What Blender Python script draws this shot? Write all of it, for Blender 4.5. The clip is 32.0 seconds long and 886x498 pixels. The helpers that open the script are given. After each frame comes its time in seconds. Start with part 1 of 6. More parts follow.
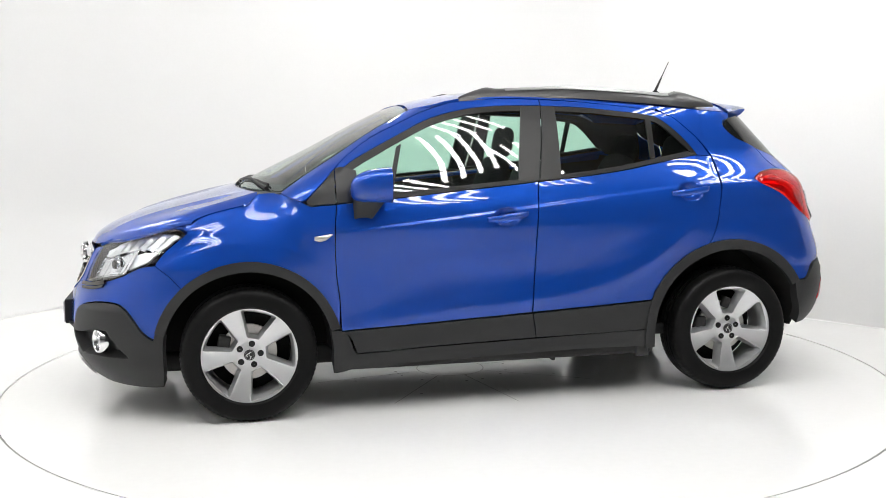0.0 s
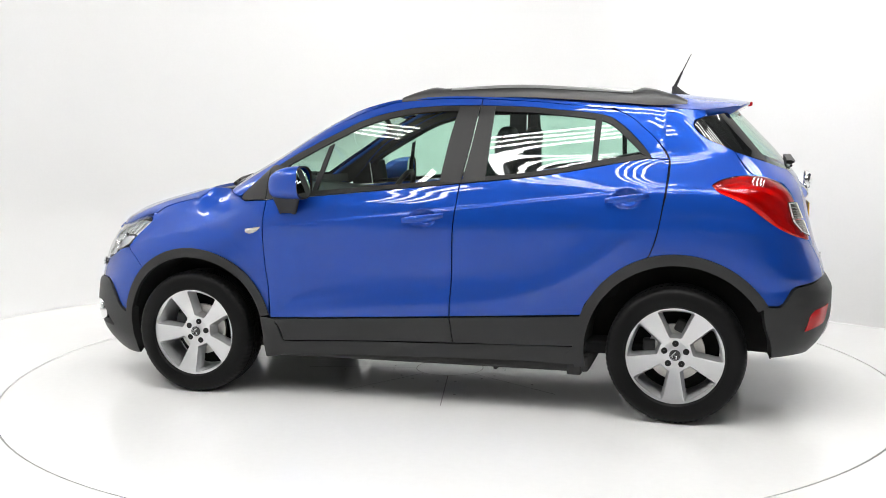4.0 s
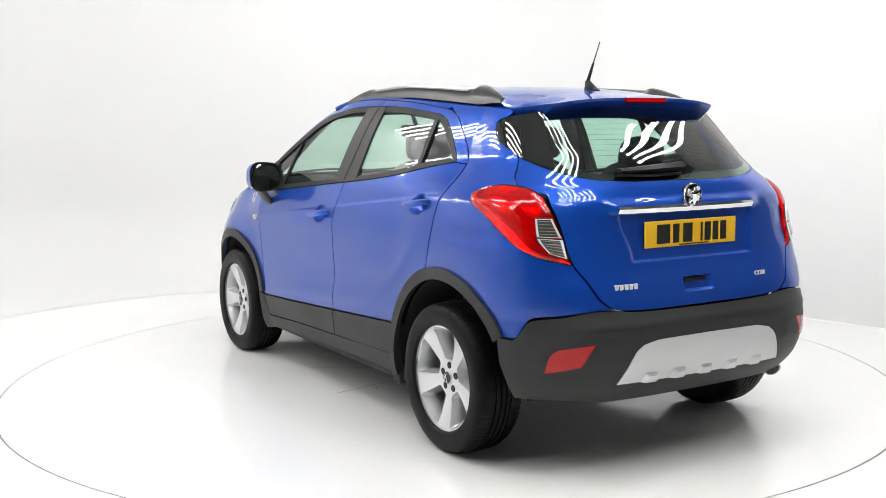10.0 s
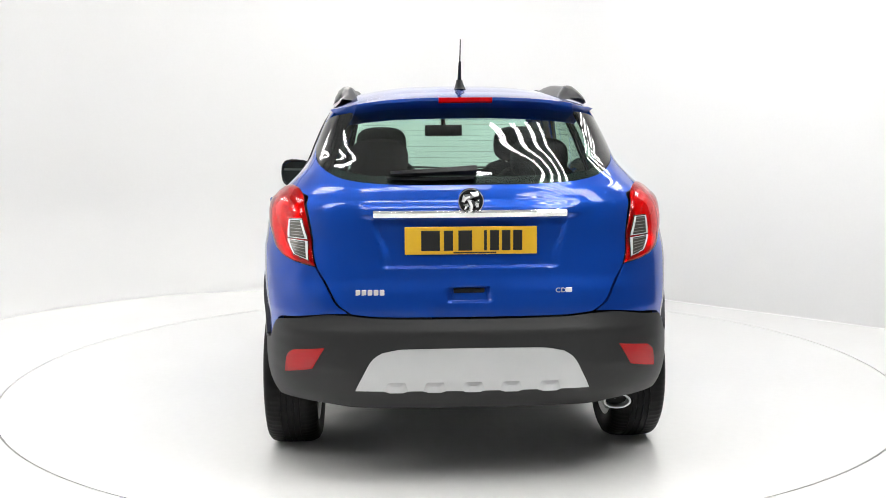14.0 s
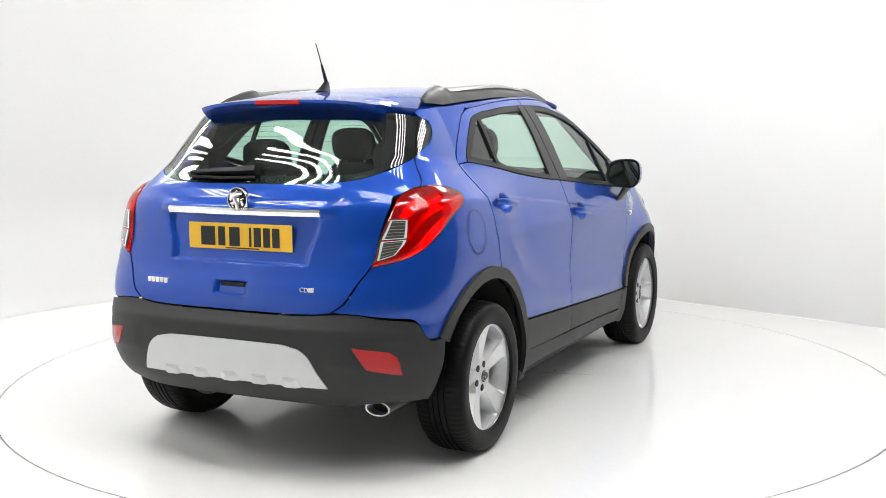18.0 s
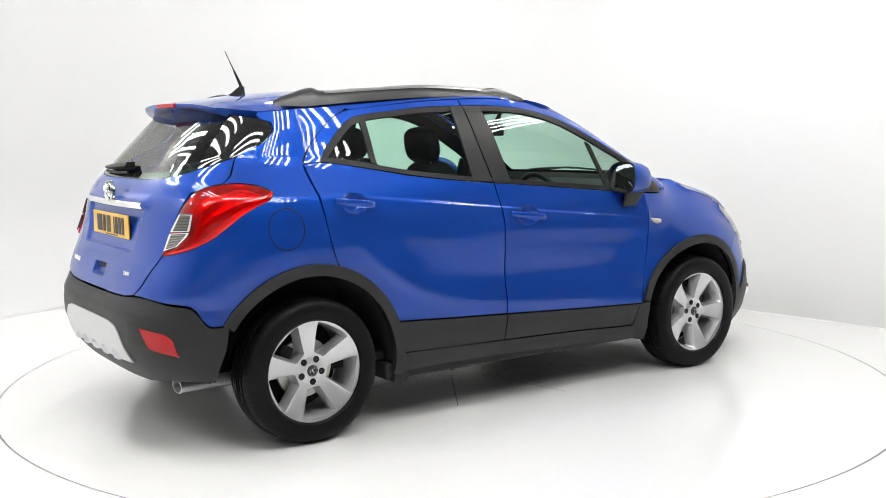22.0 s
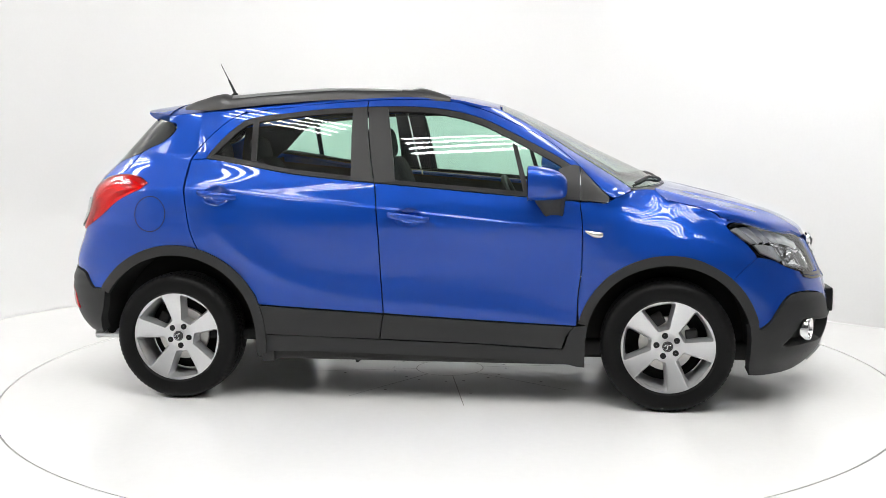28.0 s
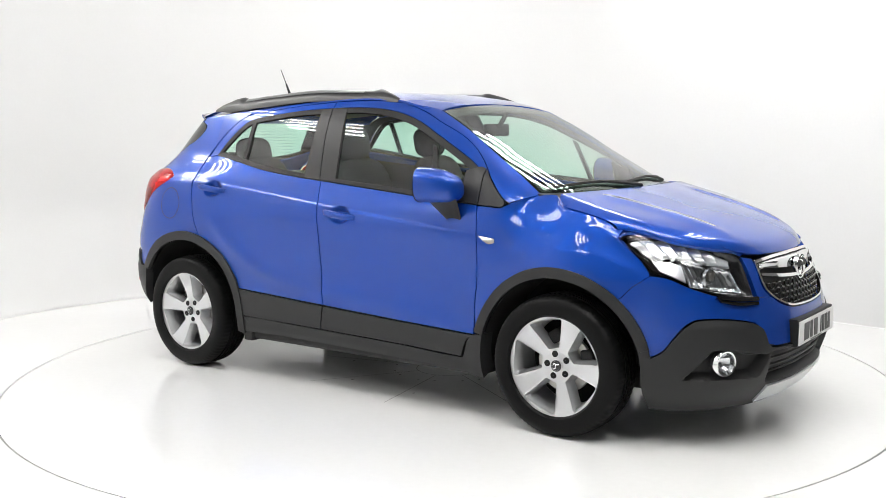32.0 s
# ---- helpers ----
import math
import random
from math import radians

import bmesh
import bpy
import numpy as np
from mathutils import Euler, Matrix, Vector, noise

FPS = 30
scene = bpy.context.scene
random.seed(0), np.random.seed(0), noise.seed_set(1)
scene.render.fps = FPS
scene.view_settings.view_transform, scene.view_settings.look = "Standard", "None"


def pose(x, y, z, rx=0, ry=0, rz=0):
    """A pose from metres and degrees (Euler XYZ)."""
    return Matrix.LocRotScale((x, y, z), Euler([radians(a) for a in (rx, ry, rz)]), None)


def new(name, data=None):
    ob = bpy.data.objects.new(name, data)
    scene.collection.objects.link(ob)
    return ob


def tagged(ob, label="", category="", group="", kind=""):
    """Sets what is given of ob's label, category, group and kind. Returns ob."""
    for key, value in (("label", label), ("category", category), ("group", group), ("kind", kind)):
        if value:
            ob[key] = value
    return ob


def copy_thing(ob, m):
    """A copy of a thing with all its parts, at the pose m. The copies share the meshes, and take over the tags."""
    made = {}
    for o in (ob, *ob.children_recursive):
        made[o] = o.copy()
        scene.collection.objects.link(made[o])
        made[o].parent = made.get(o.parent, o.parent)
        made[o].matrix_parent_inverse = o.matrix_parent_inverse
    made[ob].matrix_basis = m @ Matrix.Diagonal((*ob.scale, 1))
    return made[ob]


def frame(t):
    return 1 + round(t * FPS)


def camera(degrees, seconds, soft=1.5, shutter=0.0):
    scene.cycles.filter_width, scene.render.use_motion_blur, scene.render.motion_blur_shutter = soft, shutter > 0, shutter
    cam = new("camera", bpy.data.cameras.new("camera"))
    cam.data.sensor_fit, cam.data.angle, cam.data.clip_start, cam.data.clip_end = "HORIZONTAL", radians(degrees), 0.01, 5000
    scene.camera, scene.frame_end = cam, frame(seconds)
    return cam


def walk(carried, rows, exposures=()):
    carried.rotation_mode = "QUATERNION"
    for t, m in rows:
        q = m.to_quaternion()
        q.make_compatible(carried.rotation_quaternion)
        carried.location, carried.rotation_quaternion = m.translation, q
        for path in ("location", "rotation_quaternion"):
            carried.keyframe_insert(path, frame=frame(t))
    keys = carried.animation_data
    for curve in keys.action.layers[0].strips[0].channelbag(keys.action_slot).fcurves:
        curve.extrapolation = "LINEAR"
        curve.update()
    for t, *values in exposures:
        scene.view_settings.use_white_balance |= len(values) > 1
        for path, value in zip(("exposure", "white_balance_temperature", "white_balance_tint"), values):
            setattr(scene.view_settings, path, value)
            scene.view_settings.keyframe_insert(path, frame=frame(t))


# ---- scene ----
cam = camera(46.877, 32.0, soft=.8)
EYE = (0.0, -5.9868, 1.4133)
walk(cam, [(0.0, pose(*EYE, 90 - 6.6503, 0.3924, 0.3037)), (32.0, pose(*EYE, 90 - 6.6503, 0.3924, 0.3037))],
     exposures=((0.0, 0.0), (32.0, 0.0)))


def table_turn(t):
    """Turn of the table, in degrees, at t seconds."""
    return 193.175 - 7.1603 * t


# ---- world ----
world = bpy.data.worlds.new("studio_air")
scene.world = world
world.use_nodes = True
world.node_tree.nodes["Background"].inputs["Color"].default_value = (.9, .95, 1, 1)
world.node_tree.nodes["Background"].inputs["Strength"].default_value = 0.02


# ---- materials ----
def plain(name, color, rough=.5, metal=0.0, coat=0.0, emit=0.0, spec=.5):
    m = bpy.data.materials.new(name)
    m.use_nodes = True
    b = m.node_tree.nodes["Principled BSDF"]
    b.inputs["Base Color"].default_value = (*color, 1)
    b.inputs["Roughness"].default_value = rough
    b.inputs["Metallic"].default_value = metal
    b.inputs["Coat Weight"].default_value = coat
    b.inputs["Coat Roughness"].default_value = .03
    b.inputs["Specular IOR Level"].default_value = spec
    if emit:
        b.inputs["Emission Color"].default_value = (*color, 1)
        b.inputs["Emission Strength"].default_value = emit
    return m


def worn(m, scale=6.0, amount=.15, bump=0.0, fine=120.0, rough=0.0):
    """Adds variation at two scales to a plain material: tone, roughness and relief."""
    t = m.node_tree
    n, l = t.nodes, t.links
    b = n["Principled BSDF"]
    co = n.new("ShaderNodeTexCoord")
    big, small = n.new("ShaderNodeTexNoise"), n.new("ShaderNodeTexNoise")
    big.inputs["Scale"].default_value, small.inputs["Scale"].default_value = scale, fine
    big.inputs["Detail"].default_value = 5
    small.inputs["Detail"].default_value = 3
    for k in (big, small):
        l.new(co.outputs["Object"], k.inputs["Vector"])
    add = n.new("ShaderNodeMath")
    add.operation = "ADD"
    l.new(big.outputs["Fac"], add.inputs[0])
    l.new(small.outputs["Fac"], add.inputs[1])
    ramp = n.new("ShaderNodeMapRange")
    ramp.inputs["From Min"].default_value, ramp.inputs["From Max"].default_value = .6, 1.4
    ramp.inputs["To Min"].default_value, ramp.inputs["To Max"].default_value = 1 - amount, 1 + amount
    l.new(add.outputs[0], ramp.inputs["Value"])
    mix = n.new("ShaderNodeVectorMath")
    mix.operation = "SCALE"
    mix.inputs[0].default_value = b.inputs["Base Color"].default_value[:3]
    l.new(ramp.outputs[0], mix.inputs["Scale"])
    l.new(mix.outputs[0], b.inputs["Base Color"])
    if rough:
        rr = n.new("ShaderNodeMapRange")
        r0 = b.inputs["Roughness"].default_value
        rr.inputs["From Min"].default_value, rr.inputs["From Max"].default_value = .3, .7
        rr.inputs["To Min"].default_value, rr.inputs["To Max"].default_value = max(r0 - rough, 0), r0 + rough
        l.new(big.outputs["Fac"], rr.inputs["Value"])
        l.new(rr.outputs[0], b.inputs["Roughness"])
    if bump:
        bp = n.new("ShaderNodeBump")
        bp.inputs["Strength"].default_value = bump
        bp.inputs["Distance"].default_value = .002
        l.new(small.outputs["Fac"], bp.inputs["Height"])
        l.new(bp.outputs[0], b.inputs["Normal"])
    return m


def glass(name, tint, face=.075):
    m = bpy.data.materials.new(name)
    m.use_nodes = True
    n, l = m.node_tree.nodes, m.node_tree.links
    n.remove(n["Principled BSDF"])
    see, shine, fr, mix = (n.new(k) for k in ("ShaderNodeBsdfTransparent", "ShaderNodeBsdfGlossy", "ShaderNodeLayerWeight", "ShaderNodeMixShader"))
    see.inputs["Color"].default_value = (*tint, 1)
    shine.inputs["Roughness"].default_value = 0.0
    # Schlick's rule, alike for both sides of the thin pane
    fr.inputs["Blend"].default_value = .5
    steep, gloss = n.new("ShaderNodeMath"), n.new("ShaderNodeMapRange")
    steep.operation = "POWER"
    steep.inputs[1].default_value = 4.2
    gloss.inputs["To Min"].default_value = face
    l.new(fr.outputs["Facing"], steep.inputs[0])
    l.new(steep.outputs[0], gloss.inputs["Value"])
    l.new(gloss.outputs[0], mix.inputs[0])
    l.new(see.outputs[0], mix.inputs[1])
    l.new(shine.outputs[0], mix.inputs[2])
    l.new(mix.outputs[0], n["Material Output"].inputs["Surface"])
    return m


M_PAINT = worn(plain("metallic_blue_paint", (.0068, .058, .37), .40, .48, 1.0, 0, 0.0), 1.2, .04, .015, 1800, 0)
M_WHITE = worn(plain("white_studio_paint", (.76, .76, .755), .6), .6, .015, .02, 60)
M_FLOOR = worn(plain("white_gloss_floor_paint", (.88, .88, .87), .14), .8, .02, .010, 25, .05)
M_SEAM = plain("dark_floor_joint", (.12, .12, .115), .7)
M_SCUFF = worn(plain("grey_scuffed_joint", (.20, .195, .19), .6), 9, .4)
M_CLAD = worn(plain("grained_grey_plastic", (.025, .0255, .0262), .48, 0, 0, 0, .3), 5, .08, .12, 700, .04)
M_BLACK = plain("black_trim", (.006, .006, .0065), .45, 0, 0, 0, .3)
M_GLOSSBLACK = plain("gloss_black_glass_edge", (.006, .007, .007), .03, 0, 0, 0, .6)
M_SATIN = worn(plain("satin_black_pillar_film", (.017, .017, .0175), .38, 0, 0, 0, .35), 7, .06, .03, 500)
M_RUBBER = worn(plain("tyre_rubber", (.0038, .0038, .004), .5, 0, 0, 0, .16), 8, .15, .1, 300, .06)
M_ALLOY = worn(plain("silver_alloy_paint", (.66, .665, .675), .30, .7, .5), 14, .03, .02, 900)
M_CHROME = plain("chrome", (.80, .81, .82), .06, 1.0)
M_SILVER = worn(plain("silver_plastic_paint", (.60, .61, .62), .36, .35, .3), 9, .03, .02, 900)
M_DARK = worn(plain("dark_underbody", (.03, .03, .03), .8), 5, .2)
M_LINER = worn(plain("wheel_arch_felt", (.008, .008, .008), .95), 9, .2, .2, 200)
M_STEEL = worn(plain("brake_steel", (.50, .49, .47), .34, .8), 20, .1, .05, 300)
M_CLOTH = worn(plain("dark_grey_seat_cloth", (.020, .0205, .0215), .9, 0, 0, 0, .2), 6, .15, .06, 260)
M_DASH = worn(plain("dark_dashboard_plastic", (.011, .0115, .012), .6, 0, 0, 0, .25), 6, .1, .1, 400)
M_LINING = worn(plain("pale_headlining_cloth", (.42, .42, .40), .9), 6, .05, .1, 400)
M_GLASS = glass("green_tinted_glass", (.70, .91, .81))
M_SCREEN = glass("windscreen_glass", (.76, .92, .84))
M_LENS = glass("clear_lamp_lens", (.95, .96, .97), .05)
M_RED = plain("red_lamp_plastic", (.44, .0015, .004), .2, 0, 1.0, 0, 0.0)
M_REDLENS = glass("clear_red_lamp_lens", (.86, .022, .022), .06)
M_REDBOWL = worn(plain("silvered_red_lamp_reflector", (.80, .30, .28), .22, .55), 30, .08, .15, 260)
M_LAMPWHITE = plain("clear_lamp_insert", (.50, .50, .48), .14, .6, 1.0)
M_CELL = plain("smoked_lamp_cell", (.085, .080, .070), .10, .3, 1.0)
M_BOWL = worn(plain("silvered_lamp_reflector", (.74, .75, .76), .30, .9), 30, .06, .10, 200)
M_SHADE = worn(plain("grey_studio_wall", (.07, .07, .07), .85), 1.0, .1, .05, 30)
M_YELLOW = worn(plain("yellow_plate_sheet", (.80, .47, .015), .35, 0, .4), 20, .03)
M_PLATEWHITE = worn(plain("white_plate_sheet", (.75, .76, .76), .35, 0, .4), 20, .03)
M_INK = plain("black_plate_bars", (.008, .008, .008), .4)
M_MIRROR = plain("mirror_glass", (.46, .52, .51), .01, 1.0)
M_TUBE = plain("glowing_tube", (1.0, .99, .97), .5, 0, 0, 26.5)
M_LAMPBACK = worn(plain("grey_lamp_housing", (.035, .035, .037), .35, .3, .3), 20, .1)
M_BEZEL = plain("gloss_black_lamp_bezel", (.008, .008, .009), .16, 0, .6, 0, .4)
M_HOUSING = plain("dark_grey_lamp_housing", (.06, .06, .06), .5)
M_RAIL = worn(plain("satin_grey_rail", (.045, .045, .046), .33, .2), 9, .05, .03, 500)
M_RAILTOP = worn(plain("grey_metal_rail_strip", (.30, .30, .305), .30, .6), 9, .05, .03, 500)
M_LETTER = plain("bright_chrome_lettering", (.85, .85, .85), .22, .35)
M_CLADDING = worn(plain("grey_ribbed_wall_sheet", (.055, .056, .058), .55), 1.4, .12, .04, 50)
M_PALECLAD = worn(plain("pale_ribbed_wall_sheet", (.62, .62, .62), .5), 1.4, .1, .04, 50)
M_MIDGREY = worn(plain("mid_grey_studio_wall", (.44, .44, .44), .7), 1.0, .08, .03, 40)
M_CEIL = worn(plain("grey_studio_ceiling", (.19, .19, .19), .8), 1.0, .05, .02, 40)


# ---- shape of the car's body: x forward, y to its left, z up, metres ----
def curve(pairs):
    """A smooth monotone curve through (place, value) pairs."""
    xs, ys = np.array([p[0] for p in pairs], float), np.array([p[1] for p in pairs], float)
    if xs[0] > xs[-1]:
        xs, ys = xs[::-1], ys[::-1]
    h, d = np.diff(xs), np.diff(ys) / np.diff(xs)
    m = np.zeros(len(xs))
    m[0], m[-1] = d[0], d[-1]
    for i in range(1, len(xs) - 1):
        if d[i - 1] * d[i] > 0:
            w1, w2 = 2 * h[i] + h[i - 1], h[i] + 2 * h[i - 1]
            m[i] = (w1 + w2) / (w1 / d[i - 1] + w2 / d[i])

    def f(x):
        x = np.clip(np.asarray(x, float), xs[0], xs[-1])
        i = np.clip(np.searchsorted(xs, x) - 1, 0, len(h) - 1)
        t = (x - xs[i]) / h[i]
        return ((2 * t**3 - 3 * t**2 + 1) * ys[i] + (t**3 - 2 * t**2 + t) * h[i] * m[i]
                + (3 * t**2 - 2 * t**3) * ys[i + 1] + (t**3 - t**2) * h[i] * m[i + 1])
    return f


def ease(x, a, b):
    t = np.clip((np.asarray(x, float) - a) / (b - a), 0, 1)
    return t * t * (3 - 2 * t)


section = curve([(.15, .77), (.22, .815), (.30, .842), (.42, .852), (.52, .850), (.66, .852), (.80, .860), (.92, .866), (1.0, .852),
                 (1.1, .818), (1.2, .780), (1.3, .740), (1.4, .695), (1.48, .652), (1.55, .604), (1.62, .545)])
plan_low = curve([(-1.7, .955), (-1.5, .972), (-1.3, .986), (-1.0, .996), (-.5, 1), (.9, 1), (1.2, 1.0), (1.4, .99), (1.7, .95)])
plan_high = curve([(-1.7, .80), (-1.5, .835), (-1.3, .88), (-1.13, .918), (-.8, .96), (-.4, .99), (0, 1), (.5, .995), (.9, .98), (1.3, .93)])
swage = curve([(1.0, .90), (.5, .945), (-.2, 1.02), (-.8, 1.085), (-1.2, 1.125), (-1.5, 1.15)])
blade = curve([(.9, .44), (.4, .50), (-.3, .555), (-.6, .62), (-.85, .74), (-1.05, .90)])


def half_width(x, z):
    k = ease(z, 1.10, 1.30)
    w = section(z) * (plan_low(x) * (1 - k) + plan_high(x) * k)
    # front wings swell over the wheels and lean in above them
    w = w + (.023 * ease(z, .42, .68) * ease(z, .97, .72) - .068 * (np.clip(z - .75, 0, .32) / .30)**1.2) * ease(x, .90, 1.22)
    d = z - swage(x)
    fade = ease(x, 1.0, .5) * ease(x, -1.6, -1.3)
    w = w + .0050 * fade * ease(d, .013, -.002) * ease(d, -.16, .0) - .004 * fade * ease(d, .10, -.06) * ease(d, -.32, -.14)
    w = w + haunch(z) * ease(x, -.8, -1.2)
    b = z - blade(x)
    w = w + .008 * ease(x, .85, .45) * ease(x, -1.15, -.9) * np.exp(-(b / .05)**2) - .005 * ease(x, .8, .3) * ease(x, -1.1, -.8) * np.exp(-((b - .16) / .09)**2)
    return w


nose_x = curve([(.15, 2.02), (.2, 2.085), (.3, 2.15), (.43, 2.18), (.54, 2.175), (.61, 2.16), (.68, 2.135), (.77, 2.10), (.84, 2.06), (.92, 1.98), (1.05, 1.78), (1.12, 1.62)])
nose_n = curve([(.2, 2.6), (.4, 2.7), (.6, 2.5), (.8, 2.3), (.95, 2.1), (1.1, 2.0)])
tail_x = curve([(.2, -1.804), (.26, -1.854), (.32, -1.914), (.40, -1.972), (.52, -2.006), (.62, -2.008), (.66, -1.986), (.72, -1.975), (.78, -1.957), (.84, -1.933), (.90, -1.916), (.95, -1.904), (1.1, -1.873), (1.17, -1.842),
                (1.22, -1.802), (1.30, -1.737), (1.38, -1.662), (1.48, -1.566), (1.56, -1.484)])
tail_n = curve([(.2, 3.0), (.45, 4.05), (.62, 4.1), (.72, 4.5), (.85, 4.35), (1.0, 3.85), (1.15, 3.75), (1.3, 3.45), (1.6, 3.3)])
# rounder reference in which the lines drawn on the tail are given
tail_ref = curve([(.2, 3.0), (.6, 3.2), (.9, 3.0), (1.2, 3.0), (1.6, 3.2)])
haunch = curve([(.3, .0), (.5, .012), (.65, .007), (.8, .009), (.95, .012), (1.1, .024), (1.2, .010), (1.3, 0)])
FRONT, REAR = 1.25, -1.2


def skin(s, z):
    """Body side, wrapped round nose and tail: s is x on the flank, and runs on by 1 round each end to the middle."""
    s, z = np.broadcast_arrays(np.asarray(s, float), np.asarray(z, float))
    f = np.clip((s - FRONT), 0, 1) * np.pi / 2
    r = np.clip((REAR - s), 0, 1) * np.pi / 2
    nf, nr = nose_n(z), tail_n(z)
    x = np.clip(s, REAR, FRONT)
    x = x + (nose_x(z) - FRONT) * np.sin(f)**(2 / nf) * (f > 0) + (tail_x(z) - REAR) * np.sin(r)**(2 / nr) * (r > 0)
    w = half_width(np.clip(s, REAR, FRONT), z)
    y = w * np.clip(np.cos(f), 0, 1)**(2 / nf) * np.clip(np.cos(r), 0, 1)**(2 / nr)
    return np.stack([x, y, z + 0 * x], -1)


screen_x = curve([(1.04, 1.40), (1.13, 1.26), (1.22, 1.10), (1.30, .955), (1.39, .80), (1.47, .645), (1.54, .48), (1.58, .34)])
pillar_x = curve([(1.04, 1.02), (1.076, .975), (1.219, .80), (1.326, .625), (1.40, .48), (1.465, .34), (1.507, .20), (1.53, .06), (1.58, 0)])
screen_half = curve([(1.04, .70), (1.13, .675), (1.22, .64), (1.39, .585), (1.55, .54), (1.6, .53)])


def screen(s, z):
    """Windscreen and its pillars: s 0 at the middle, 1 at the glass's edge, 2 at the door frame."""
    s, z = np.broadcast_arrays(np.asarray(s, float), np.asarray(z, float))
    ye, xc = screen_half(z), screen_x(z)
    k = .42
    y1 = ye * np.clip(s, 0, 1)
    bow = .42 - .20 * ease(z, 1.13, 1.48)
    x1 = xc - k * ye * ye + bow * (ye * ye - y1 * y1)
    xb = pillar_x(z)
    wb = half_width(xb, z)
    xe = xc - k * ye * ye
    b = np.clip(s - 1, 0, 1)
    cx, cy = xe - (wb - ye) * .45, wb - .012
    x2 = (1 - b)**2 * xe + 2 * b * (1 - b) * cx + b * b * xb
    y2 = (1 - b)**2 * ye + 2 * b * (1 - b) * cy + b * b * wb
    return np.stack([np.where(s > 1, x2, x1), np.where(s > 1, y2, y1), z + 0 * s], -1)


roof_mid = curve([(.5, 1.512), (.4, 1.550), (.2, 1.598), (0, 1.623), (-.4, 1.637), (-.8, 1.627), (-1.2, 1.60), (-1.4, 1.575), (-1.65, 1.535)])
roof_rim = curve([(.5, 1.455), (.35, 1.528), (.17, 1.572), (-.09, 1.588), (-.28, 1.584), (-.53, 1.568), (-.83, 1.543), (-1.0, 1.530), (-1.2, 1.515), (-1.4, 1.500), (-1.65, 1.48)])


def top(x, v):
    """Roof: v 0 in the middle, 1 at the rim."""
    x, v = np.broadcast_arrays(np.asarray(x, float), np.asarray(v, float))
    ze, zc = roof_rim(x), roof_mid(x)
    return np.stack([x, half_width(x, ze) * v, ze + (zc - ze) * (1 - np.abs(v)**3.0)], -1)


lip_z = curve([(0, .835), (.3, .842), (.5, .868), (.62, .895), (.70, .940), (.76, .976)])
lip_run = curve([(0, 0), (.13, .09), (.357, .25), (.563, .39), (.772, .57), (.896, .72), (.97, .86), (1, 1)])


def hood(u, y):
    """Bonnet: u 0 at the windscreen, 1 at its front lip."""
    u, y = np.broadcast_arrays(np.asarray(u, float), np.asarray(y, float))
    zf = lip_z(y)
    wb = half_width(FRONT, zf)
    xf = FRONT + (nose_x(zf) - FRONT) * np.clip(1 - (y / wb)**nose_n(zf), 0, 1)**(1 / nose_n(zf))
    xr = 1.30 - .095 * (y / .705)**2 + .085 * ease(y, .695, .772)
    zr = 1.118 - .004 * (y / .70)**2 - .056 * ease(y, .68, .775)
    rib = .010 * np.exp(-((y - (.50 - .12 * u)) / .05)**2) * ease(u, 1, .75) * ease(u, 0, .3)
    return np.stack([xr + (xf - xr) * u, y + 0 * u, zr + (zf - zr) * lip_run(u) + rib], -1)


def flank(x, z):
    """Side of the car at (x, z): door side, and forward of the doors the windscreen pillar."""
    x, z = np.broadcast_arrays(np.asarray(x, float), np.asarray(z, float))
    w = half_width(x, z)
    ye, xb = screen_half(z), pillar_x(z)
    xe = screen_x(z) - .42 * ye * ye
    wb = half_width(xb, z)
    cx, cy = xe - (wb - ye) * .45, wb - .012
    a, b, c = xe - 2 * cx + xb, 2 * (cx - xe), xe - np.clip(x, xb, xe)
    disc = np.sqrt(np.clip(b * b - 4 * a * c, 0, None))
    k = np.where(np.abs(a) > 1e-5, (-b - disc) / (2 * np.where(np.abs(a) > 1e-5, a, 1)), -c / b)
    k2 = np.where(np.abs(a) > 1e-5, (-b + disc) / (2 * np.where(np.abs(a) > 1e-5, a, 1)), -c / b)
    k = np.where((k >= -1e-6) & (k <= 1 + 1e-6), k, k2)
    k = np.clip(k, 0, 1)
    y2 = (1 - k)**2 * ye + 2 * k * (1 - k) * cy + k * k * wb
    y = np.where(x > xb, w + (y2 - w) * ease(z, .99, 1.12), w)
    return np.stack([x, y, z + 0 * x], -1)


# ---- mesh helpers ----
def part(name, bm, material, parent=None, label="", smooth=True, mats=()):
    """Links a bmesh as one mesh object, under a thing or part if given."""
    me = bpy.data.meshes.new(name)
    for f in bm.faces:
        f.smooth = smooth
    bm.to_mesh(me)
    bm.free()
    me.materials.append(material)
    for k in mats:
        me.materials.append(k)
    if smooth:
        me.set_sharp_from_angle(angle=radians(38))
    ob = new(name, me)
    if parent:
        ob.parent = parent
    if label:
        ob["label"] = label
    return ob


def empty(name, m=None):
    ob = new(name)
    if m is not None:
        ob.matrix_basis = m
    return ob


def smoothline(pts, n):
    """n places spaced evenly along a smooth line through pts."""
    p = np.array(pts, float)
    if len(p) == 2:
        return p[0] + (p[1] - p[0]) * np.linspace(0, 1, n)[:, None]
    d = np.concatenate([[0], np.cumsum(np.linalg.norm(np.diff(p, axis=0), axis=1))])
    fs = [curve(list(zip(d, p[:, k]))) for k in range(p.shape[1])]
    u = np.linspace(0, d[-1], n)
    return np.stack([f(u) for f in fs], -1)


